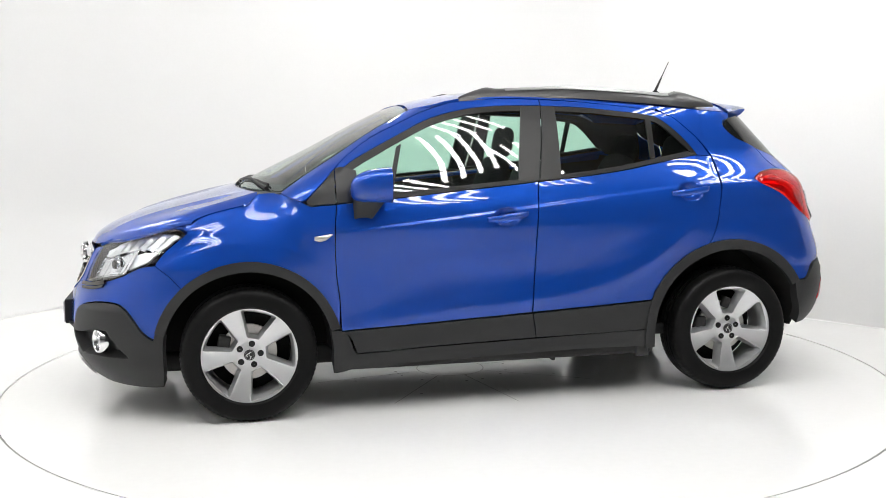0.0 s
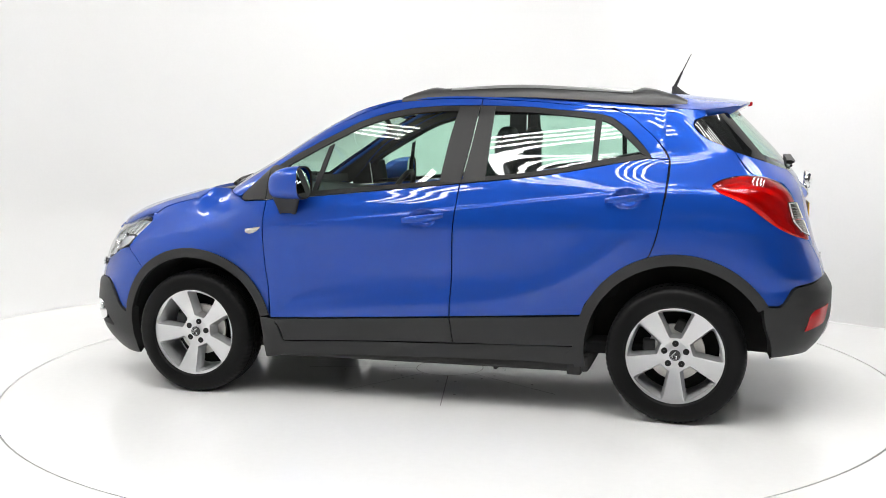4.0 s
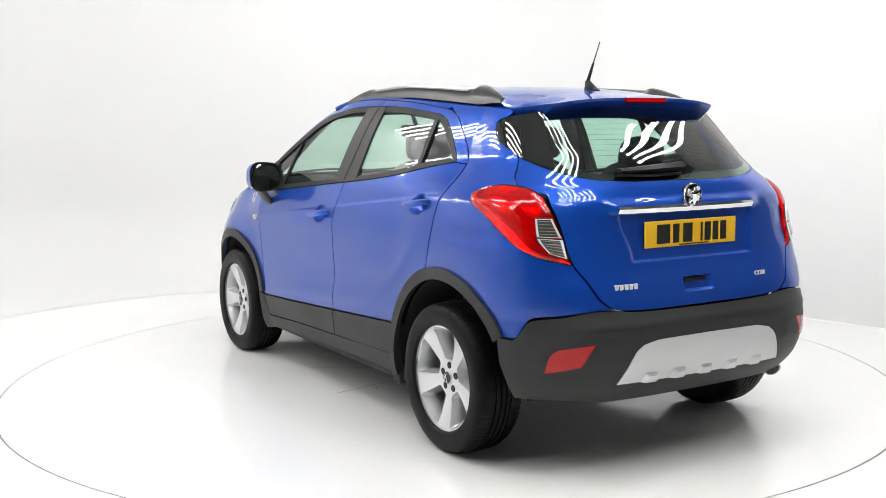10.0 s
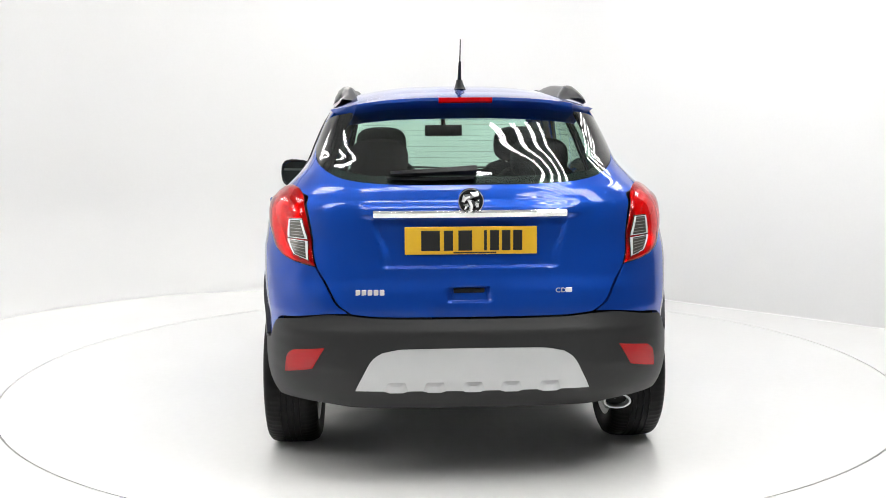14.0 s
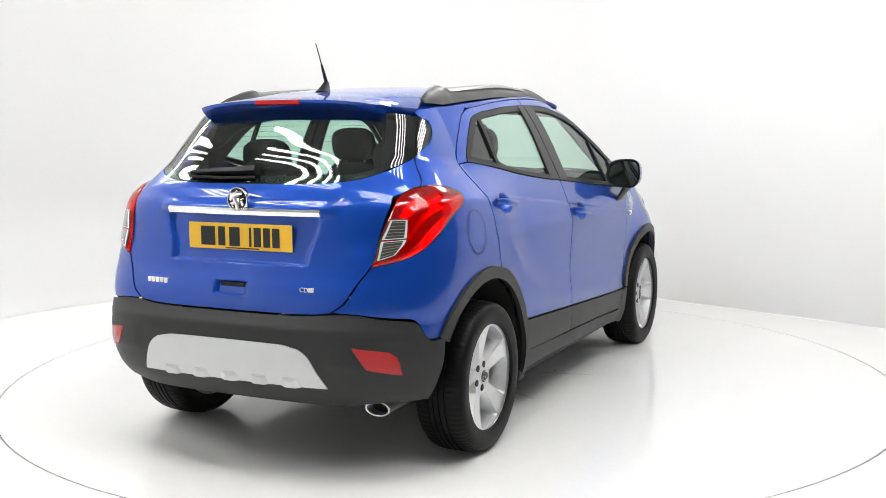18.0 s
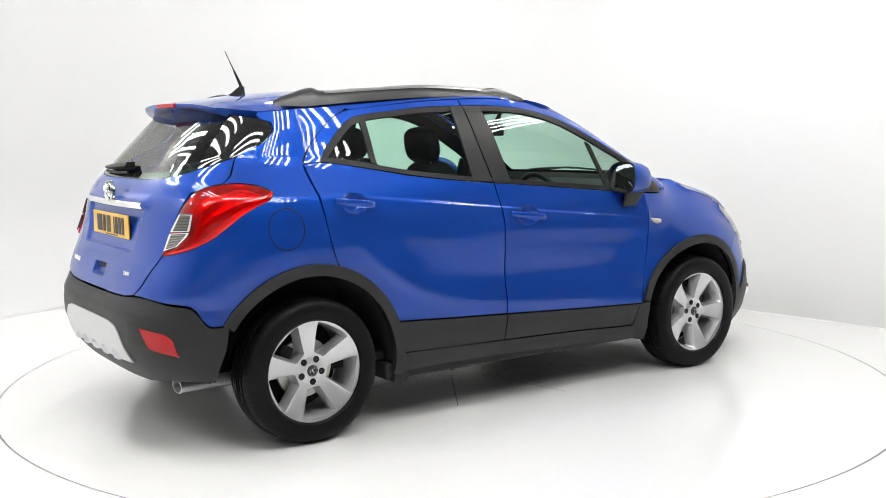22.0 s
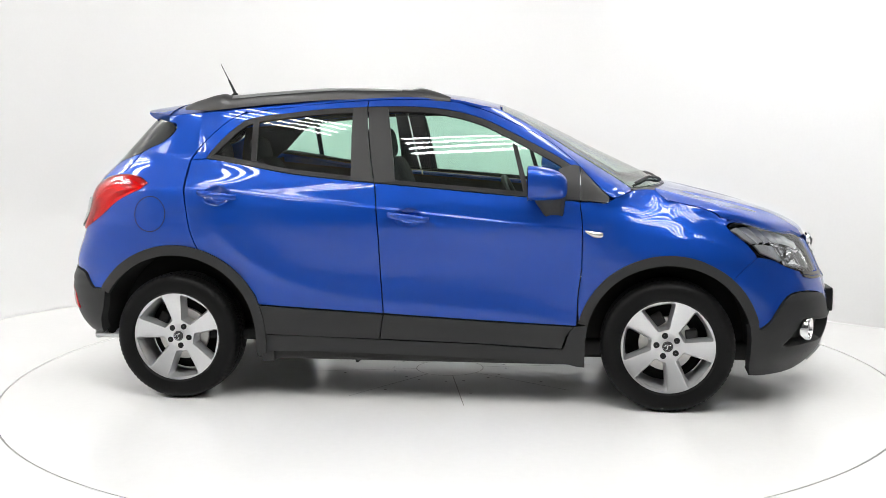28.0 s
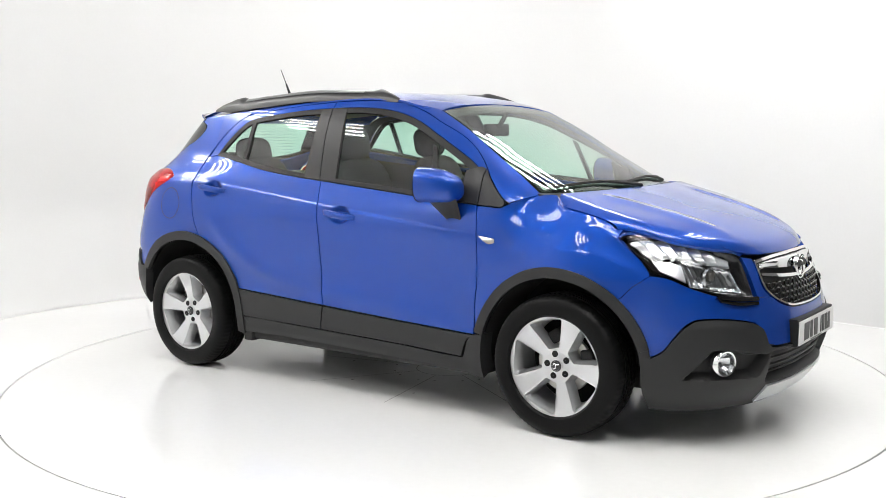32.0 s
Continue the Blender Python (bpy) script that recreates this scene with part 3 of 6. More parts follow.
    # corner cover under the mirror, on door and wing
    film("corner_cover", [(.73, 1.068), (.838, 1.060)], [(.838, 1.060), (.838, 1.13), (.834, 1.224)], [(.73, 1.235), (.80, 1.24), (.834, 1.224)], [(.73, 1.068), (.73, 1.215)], 8, 10, door, .005, M_SATIN)
    film("corner_cover", [(.843, 1.056), (.90, 1.053), (.962, 1.048)], [(.962, 1.048), (.980, 1.058), (.982, 1.076)], [(.838, 1.222), (.903, 1.152), (.982, 1.077)], [(.843, 1.056), (.842, 1.13), (.838, 1.222)], 10, 10, car, .004, M_SATIN)
    # panes
    bm = bmesh.new()
    sheet(bm, on_flank(coons([(-.14, 1.155), (.20, 1.120), (.60, 1.088), (.76, 1.078)], [(.76, 1.078), (.77, 1.20), (.76, 1.228)], [(-.17, 1.512), (.05, 1.505), (.20, 1.482), (.34, 1.44), (.48, 1.374), (.62, 1.30), (.76, 1.218)], [(-.14, 1.155), (-.17, 1.512)], 40, 20)), gap=0, flange=.004, out=-.006, sgn=sgn)
    part("window_pane", bm, M_GLASS, door, "green-tinted side window")
    bm = bmesh.new()
    sheet(bm, on_flank(coons([(-1.11, 1.278), (-.93, 1.25), (-.684, 1.207), (-.32, 1.168)], [(-.32, 1.168), (-.34, 1.51)], [(-1.02, 1.385), (-.93, 1.452), (-.82, 1.472), (-.6, 1.495), (-.34, 1.51)], [(-1.11, 1.278), (-1.02, 1.385)], 40, 16)), gap=0, flange=.004, out=-.006, sgn=sgn)
    part("window_pane", bm, M_GLASS, rdoor, "green-tinted side window")
    # handles
    for d, x0, x1, zc in ((door, -.135, .083, .975), (rdoor, -1.145, -.935, 1.085)):
        bm = bmesh.new()
        n = 15
        rows = []
        for i in range(n):
            u = i / (n - 1)
            x = x0 + (x1 - x0) * u
            z = zc - (u - .5) * .026
            yy = float(half_width(max(x, REAR), z))
            lift = .038 * (1 - abs(2 * u - 1)**6) + .005
            hh = .0165 * (1 - .30 * abs(2 * u - 1)**3)
            rows.append([(x, (yy + lift + dy) * sgn, z + dz * hh) for dy, dz in ((-.012, 1), (-.002, .9), (.003, .45), (.003, -.35), (-.003, -1), (-.013, -.9))])
        P = np.array(rows)
        vs = grid_mesh(bm, P, sgn > 0)
        for i in range(n - 1):
            q = [vs[i][5], vs[i + 1][5], vs[i + 1][0], vs[i][0]]
            bm.faces.new(q[::-1] if sgn > 0 else q)
        bmesh.ops.recalc_face_normals(bm, faces=bm.faces)
        part("door_handle", bm, M_PAINT, d)
    return door, rdoor


def nose_joint():
    """Joint between front wing and bumper, from the wheel arch to the head lamp."""
    knots = [arc(*FH, .452, 167, 47, 26)[-1], (1.505, .725), (1.575, .775)]
    out = []
    for (a, b), (c, d) in zip(knots, knots[1:]):
        out += [(a + (c - a) * k / 5, b + (d - b) * k / 5) for k in range(5)]
    return out + [knots[-1]]


def wings(car, sgn):
    # front wing
    bm = bmesh.new()
    bottom = arc(*FH, .452, 167, 47, 26)
    right = nose_joint() + [(1.560, .83), (1.532, .88), (1.512, .925), (1.545, .962)]
    topl = [(.838, 1.052), (.90, 1.050), (.96, 1.046), (1.0, 1.064), (1.05, 1.084), (1.106, 1.104), (1.16, 1.095), (1.205, 1.083), (1.235, 1.07), (1.28, 1.05), (1.33, 1.04), (1.383, 1.026), (1.46, .995), (1.545, .962)]
    left = [bottom[0], (.833, .55), (.848, .709), (.853, .853), (.851, .939), (.838, 1.052)]
    def surf(G):
        a, b = on_skin(G), on_flank(np.minimum(G, 1.249))
        k = ease(G[..., 0], 1.22, 1.05)[..., None]
        return a * (1 - k) + b * k
    P = surf(coons_s(bottom, right, topl, left, 90, 50))
    # the upper edge turns in to meet the bonnet
    rim = np.array([hood(k, .768 - .02 * k) for k in np.linspace(.02, 1, 40)])
    edge = np.concatenate([[(1.106, .690, 1.106), (1.16, .697, 1.110), (1.203, .708, 1.109), (1.228, .733, 1.094), (1.247, .754, 1.074)], rim[rim[:, 0] > 1.262]])
    brink_y, brink_z = curve([(p[0], p[1] + .002) for p in edge]), curve([(p[0], p[2] - .001) for p in edge])
    for i in range(P.shape[0]):
        x1 = P[i, -1, 0]
        if x1 < .93:
            continue
        if x1 < 1.006:
            goal = P[i, -1].copy()
        elif x1 < 1.106:
            goal = flank(x1, 1.068 + (x1 - 1.005) * .356)
        else:
            goal = np.array([x1, float(brink_y(x1)), float(brink_z(x1))])
        if x1 > 1.006:
            v = np.clip((np.linspace(0, 1, P.shape[1]) - .3) / .7, 0, 1)**2
            P[i] += (goal - P[i, -1]) * v[:, None]
    # fair the shoulder
    for step in range(150):
        Q = P.copy()
        Q[1:-1] = (P[:-2] + 2 * P[1:-1] + P[2:]) / 4
        if step % 3 == 0:
            Q[1:-1, 1:-1] = (Q[1:-1, :-2] + 2 * Q[1:-1, 1:-1] + Q[1:-1, 2:]) / 4
        v = np.linspace(0, 1, P.shape[1])
        P = P + (Q - P) * (ease(v, .36, .58) * (v < .999))[None, :, None]
    sheet(bm, P, gap=.0018, sgn=sgn)
    wing = part("front_wing", bm, M_PAINT, car, "blue metallic front wing")
    # side indicator
    bm = bmesh.new()
    P = np.zeros((11, 7, 3))
    for i in range(11):
        for j in range(7):
            u, v = i / 10, j / 6
            x = .953 - .088 * u
            z = .902 + .012 * u - (1 - v) * (.030 * math.sin(math.pi * min(1, u * .7 + .22)))
            P[i, j] = (x, (float(half_width(x, z)) + .002 + .009 * math.sin(math.pi * u) * math.sin(math.pi * v)) * sgn, z)
    grid_mesh(bm, P, sgn < 0)
    part("side_indicator", bm, M_LAMPWHITE, wing, "clear side indicator lens")
    # rear wing, in one sheet below and one above the lamp
    bm = bmesh.new()
    b = [(-1.830, .876), (-1.866, .815), (-1.908, .735), (-1.948, .702)]
    bottom = [(-1.948, .702), (-1.885, .699), (-1.75, .684), (-1.64, .672), (-1.585, .635), (-1.53, .582), (-1.47, .583)] + rearc(.484, 142, 74, 16)
    sheet(bm, on_skin(coons_s(bottom, [bottom[-1], (-1.18, .896), sx(-1.208, 1.038), sx(-1.221, 1.10)],
                            [(-1.830, .876), (-1.717, .903), (-1.62, .945), (-1.538, 1.0), (-1.472, 1.051), (-1.414, 1.084), (-1.352, 1.117), (-1.328, 1.14), (-1.27, 1.125), sx(-1.221, 1.10)],
                            b[::-1], 90, 44)), sides="lbr", sgn=sgn)
    bottom2 = [(-1.56, 1.184), (-1.49, 1.187), (-1.397, 1.176), (-1.35, 1.158), (-1.328, 1.14), (-1.27, 1.125), sx(-1.221, 1.10)]
    up2 = [sx(-1.40, 1.500), sx(-1.3, 1.508), (-1.15, 1.519), (-1.0, 1.530), (-.92, 1.536)]
    sheet(bm, on_skin(coons_s(bottom2, [sx(-1.221, 1.10), sx(-1.231, 1.247), (-1.171, 1.348), (-1.097, 1.42), (-1.024, 1.478), (-.96, 1.51), (-.92, 1.536)], up2,
                            [(-1.56, 1.184), (-1.524, 1.215), (-1.505, 1.30), (-1.464, 1.322), (-1.369, 1.36), (-1.314, 1.426), (-1.33, 1.452), sx(-1.385, 1.470), sx(-1.40, 1.500)], 60, 56)), sides="lrt", sgn=sgn)
    rw = part("rear_wing", bm, M_PAINT, car, "blue metallic rear quarter panel")
    # roof side: windscreen pillar and the strip over the doors
    bm = bmesh.new()
    zs = [1.104, 1.16, 1.22, 1.30, 1.39, 1.47, 1.525]
    outer = [(-.99, 1.531), (-.83, 1.543), (-.53, 1.568), (-.28, 1.584), (-.09, 1.588), (.17, 1.572), (.30, 1.545)] + [(float(screen_x(z) - .42 * screen_half(z)**2), z) for z in zs[::-1]]
    inner = [(-.93, 1.513), (-.825, 1.524), (-.531, 1.555), (-.276, 1.571), (-.092, 1.575), (.10, 1.568), (.172, 1.56), (.349, 1.512), (.467, 1.46), (.644, 1.374), (.794, 1.265), (.838, 1.224), (.868, 1.190), (.906, 1.152), (.95, 1.108), (.984, 1.078), (1.005, 1.068)]
    ribbon(bm, inner, outer, 90, 7, on_flank, sgn)
    part("roof_side", bm, M_PAINT, car, "blue metallic pillar and roof side")
    bm = bmesh.new()
    ribbon(bm, inner, outer, 60, 3, on_flank, sgn, gap=0, flange=0, out=-.022)
    part("pillar_lining", bm, M_DASH, car, "dark windscreen pillar lining")
    # wheel arch trims
    for hub, ri, ro, a0, a1, nm in ((FH, .410, .457, 166, 15, "arch_trim"), (RH, .437, .489, 149, -9.5, "arch_trim")):
        bm = bmesh.new()
        n = 40
        inn, out_ = arc(*hub, ri, a0, a1, n), arc(*hub, ro, a0, a1, n)
        v = np.linspace(0, 1, 6)[None, :, None]
        G = np.array(even(inn))[:, None] * (1 - v) + np.array(even(out_))[:, None] * v
        P = on_skin(G)
        # flat outward face that stands proud of the wing
        sheet(bm, P, gap=.001, flange=.022, out=.014, sides="b", sgn=sgn)
        sheet(bm, P, gap=.0, flange=.016, out=.0141, sides="tlr", sgn=sgn)
        part(nm, bm, M_CLAD, car, "grained grey plastic wheel arch trim")
    # sill
    bm = bmesh.new()
    P = on_flank(coons([(-.828, .262), (-.52, .268), (-.169, .262), (.4, .248), (.647, .24), (.78, .226), (.83, .218), (.866, .216)], [(.866, .216), (.867, .33), (.8796, .432)],
                       [(-.845, .505), (-.826, .436), (-.806, .352), (-.7, .351), (-.166, .337), (.352, .323), (.72, .306), (.757, .307), (.795, .40), (.826, .428), (.8796, .432)],
                       [(-.828, .262), (-.830, .40), (-.845, .505)], 90, 10))
    P = P + normals(P) * (.009 * ease(P[..., 0], .76, .85))[..., None]
    sheet(bm, P, gap=0, flange=.10, out=.004, sgn=sgn)
    part("sill", bm, M_CLAD, car, "grained grey plastic sill")
    return wing, rw


def both(fn, G, out=0.0):
    """A grid for both halves: G's first line lies on the car's middle."""
    P = fn(G)
    Q = P[::-1] * np.array([1, -1, 1])
    return np.concatenate([Q[:-1], P])


def roof_and_bonnet(car):
    bm = bmesh.new()
    x, v = np.meshgrid(np.linspace(-1.40, .392, 50), np.linspace(-1, 1, 41), indexing="ij")
    # the front edge follows the windscreen's bow
    x = x + ease(x, -.2, .392) * .034 * v**2
    v = v * (1 - .13 * ease(x, .28, .425))
    P = top(x, np.abs(v))
    P[..., 1] *= np.sign(v)
    sheet(bm, P, flange=.012)
    part("roof", bm, M_PAINT, car, "blue metallic roof")
    bm = bmesh.new()
    u, y = np.meshgrid(np.linspace(0, 1, 46), np.linspace(-1, 1, 61), indexing="ij")
    yy = y * (.765 - .02 * u)
    P = hood(u, np.abs(yy))
    P[..., 1] *= np.sign(yy)
    # side edges roll down to the wing
    sheet(bm, P, flange=.02)
    part("bonnet", bm, M_PAINT, car, "blue metallic bonnet with raised creases")
    # body-coloured brow between bonnet and head lamps
    for sgn in (1, -1):
        bm = bmesh.new()
        low = on_skin(smoothline(even([(1.513, .926), (1.530, .938), (1.56, .945), (1.60, .950), (1.652, .951), (1.755, .937), (1.824, .908), (1.91, .863), (1.948, .842)]), 40))
        up = np.array([hood(1, y) for y in np.linspace(.748, .395, 40)])
        v = np.linspace(0, 1, 5)[None, :, None]
        P = low[:, None] * (1 - v) + (up[:, None] - np.array([0, 0, .003])) * v
        sheet(bm, P, gap=.0, flange=.012, sgn=sgn, centre=(1.3, 0, .6))
        part("lamp_brow", bm, M_PAINT, car, "blue panel edge over the head lamp")
    # cowl under the windscreen
    bm = bmesh.new()
    rows = []
    for k in np.linspace(-1, 1, 41):
        yk = .70 * k
        rows.append([(1.315 - .10 * (yk / .705)**2, yk, 1.099), (1.27 - .14 * k * k, yk, 1.104), (1.19 - .22 * k * k, yk, 1.128)])
    P = np.array(rows)
    sheet(bm, P, gap=0, flange=.05, sides="lrbt", centre=(1.2, 0, 0))
    part("cowl", bm, M_CLAD, car, "black plastic windscreen cowl")
    # windscreen: glass with a dark border
    bm = bmesh.new()
    s, k = np.meshgrid(np.linspace(-1, 1, 41), np.linspace(0, 1, 30), indexing="ij")
    z = 1.115 + k * (.433 - .037 * s * s)
    P = screen(np.abs(s) * .985, z)
    P[..., 1] *= np.sign(s)
    sheet(bm, P, gap=0, flange=.005, out=.001)
    ws = part("windscreen", bm, M_SCREEN, car, "wide green-tinted windscreen")
    ws.visible_shadow = False
    for a, b in (((-.995, -.93), (0, 1)), ((.93, .995), (0, 1)), ((-.95, .95), (.93, 1.0)), ((-.95, .95), (0, .08))):
        bm = bmesh.new()
        s, k = np.meshgrid(np.linspace(*a, 30), np.linspace(*b, 20), indexing="ij")
        z = 1.112 + k * (.433 - .037 * s * s)
        P = screen(np.abs(s), z)
        P[..., 1] *= np.sign(s)
        sheet(bm, P, gap=0, flange=.003, out=-.004)
        part("glass_border", bm, M_GLOSSBLACK, ws)
    # windscreen wipers
    for y0, y1, zz in ((.52, -.12, 1.136), (-.02, -.60, 1.130)):
        w = empty("windscreen_wiper")
        w.parent = car
        def spot(y, z, up):
            p = screen(abs(y) / float(screen_half(z)), z)
            return Vector((p[0] + up * .5, y, z + up))
        bm = bmesh.new()
        tube(bm, [spot(y0 + (y1 - y0) * k / 8, zz - .004 + .016 * math.sin(math.pi * k / 8), .010) for k in range(9)], .007, 6)
        part("blade", bm, M_BLACK, w)
        bm = bmesh.new()
        tube(bm, [spot(y0 + .03, 1.116, .008), spot(y0 + (y1 - y0) * .2, zz - .004, .014), spot((y0 + y1) / 2, zz + .012, .014)], [.011, .008, .005], 8)
        part("arm", bm, M_BLACK, w)


def roof_gear(car):
    for sgn in (1, -1):
        root = empty("roof_rail")
        root.parent = car
        root["label"] = "grey plastic roof rail"
        rail_top = curve([(.165, 1.580), (.143, 1.590), (.054, 1.622), (-.01, 1.636), (-.06, 1.630), (-.417, 1.640), (-.83, 1.619), (-1.045, 1.606), (-1.085, 1.617), (-1.13, 1.611), (-1.20, 1.590), (-1.25, 1.574), (-1.31, 1.546)])
        rail_low = curve([(.165, 1.572), (-.063, 1.586), (-.416, 1.589), (-.828, 1.566), (-1.063, 1.546), (-1.152, 1.538), (-1.25, 1.542), (-1.31, 1.542)])
        bm = bmesh.new()
        rows = []
        for x in np.linspace(.16, -1.30, 110):
            zl, zt = float(rail_low(x)) - .012, float(rail_top(x))
            yo = float(half_width(x, float(roof_rim(x)))) + .004
            hh = zt - zl
            k = min(1, (.19 - x) / .22 + .1, (x + 1.33) / .24 + .12) * (.75 + .25 * ease(x, -.85, -1.08) + .2 * ease(x, -.15, 0))
            zi = zl + .022
            rows.append([(x, (yo - d * k) * sgn, z) for d, z in ((0, zl), (.010, zl + .40 * hh), (.030, zl + .78 * hh), (.050, zt - .003), (.068, zt), (.085, zt - .004), (.104, zi + .45 * (zt - zi)), (.115, zi))])
        P = np.array(rows)
        grid_mesh(bm, P, sgn < 0)
        bm.faces.new([v for v in bm.verts][:8])
        bm.faces.new([v for v in bm.verts][-8:][::-1])
        bmesh.ops.recalc_face_normals(bm, faces=bm.faces)
        part("rail_body", bm, M_RAIL, root)
        bm = bmesh.new()
        rows = []
        for x in np.linspace(-.10, -1.035, 50):
            zl, zt = float(rail_low(x)) - .012, float(rail_top(x)) + .002
            yo = float(half_width(x, float(roof_rim(x)))) + .0075
            k = .75 + .25 * float(ease(x, -.85, -1.08)) + .2 * float(ease(x, -.15, 0))
            rows.append([(x, (yo - d * k) * sgn, zl + f * (zt - zl)) for d, f in ((.026, .74), (.034, .83), (.050, .966), (.066, 1.0))])
        grid_mesh(bm, np.array(rows), sgn < 0)
        bmesh.ops.recalc_face_normals(bm, faces=bm.faces)
        part("rail_strip", bm, M_RAILTOP, root, "grey metal strip along the rail")
    # antenna
    root = empty("antenna")
    root.parent = car
    bm = bmesh.new()
    rows = []
    for k in np.linspace(0, 1, 9):
        rows.append([(-1.235 + .028 * k + math.cos(a) * (.055 - .040 * k**.6), math.sin(a) * (.030 - .017 * k**.6), 1.594 + .045 * k) for a in np.linspace(0, 2 * math.pi, 17)])
    grid_mesh(bm, np.array(rows))
    bmesh.ops.recalc_face_normals(bm, faces=bm.faces)
    part("foot", bm, M_BLACK, root)
    bm = bmesh.new()
    tube(bm, [(-1.205, 0, 1.63), (-1.245, 0, 1.715), (-1.247, 0, 1.72), (-1.292, 0, 1.812)], [.0095, .0055, .003, .0022], 8)
    part("mast", bm, M_BLACK, root)
    # tailgate spoiler: top, rounded trailing edge, cheeks flush with the rear wings, underside
    bm = bmesh.new()
    xs = [-1.388, -1.43, -1.48, -1.53, -1.565, -1.59, -1.602, -1.606]
    mid = curve([(-1.388, 1.577), (-1.48, 1.567), (-1.56, 1.556), (-1.606, 1.547)])
    rim = curve([(-1.388, 1.503), (-1.48, 1.511), (-1.56, 1.519), (-1.606, 1.521)])
    vs_ = list(np.linspace(-1, 1, 41))
    P = []
    for k in vs_:
        a = abs(k)
        row = []
        pull = .055 * a**3.5
        for x in xs:
            hw = float(at_x(x, 1.475)[1]) + .004 if x > -1.50 else float(at_x(-1.50, 1.475)[1]) + .004 - (-1.50 - x) * .28
            xx = x + pull * (x + 1.388) / -.218
            zm, zr = float(mid(x)), float(rim(x))
            row.append((xx, hw * k, zr + (zm - zr) * (1 - a**3.0)))
        # trailing edge and underside
        hw = row[-1][1]
        zt = row[-1][2]
        row.append((row[-1][0] + .004, hw, zt - .012))
        for x, d in ((-1.57, .030), (-1.52, .048), (-1.46, .068), (-1.40, .085)):
            row.append((x + pull * (x + 1.388) / -.218, hw * 1.0 * (1 + (x + 1.606) * .35), zt - d + .0))
        P.append(row)
    P = np.array(P)
    vs = grid_mesh(bm, P)
    for e in (vs[0], vs[-1]):
        # cheeks
        bm.faces.new(e)
    bmesh.ops.recalc_face_normals(bm, faces=bm.faces)
    sp = part("spoiler", bm, M_PAINT, car, "blue roof spoiler over the rear window")
    bm = bmesh.new()
    rows = []
    for k in np.linspace(-1, 1, 13):
        rows.append([(-1.600, .112 * k, 1.549), (-1.613, .112 * k, 1.547), (-1.614, .112 * k, 1.530), (-1.596, .112 * k, 1.524)])
    vs = grid_mesh(bm, np.array(rows))
    bm.faces.new(vs[0])
    bm.faces.new(vs[-1])
    bmesh.ops.recalc_face_normals(bm, faces=bm.faces)
    part("brake_light", bm, M_RED, sp, "high red brake light")


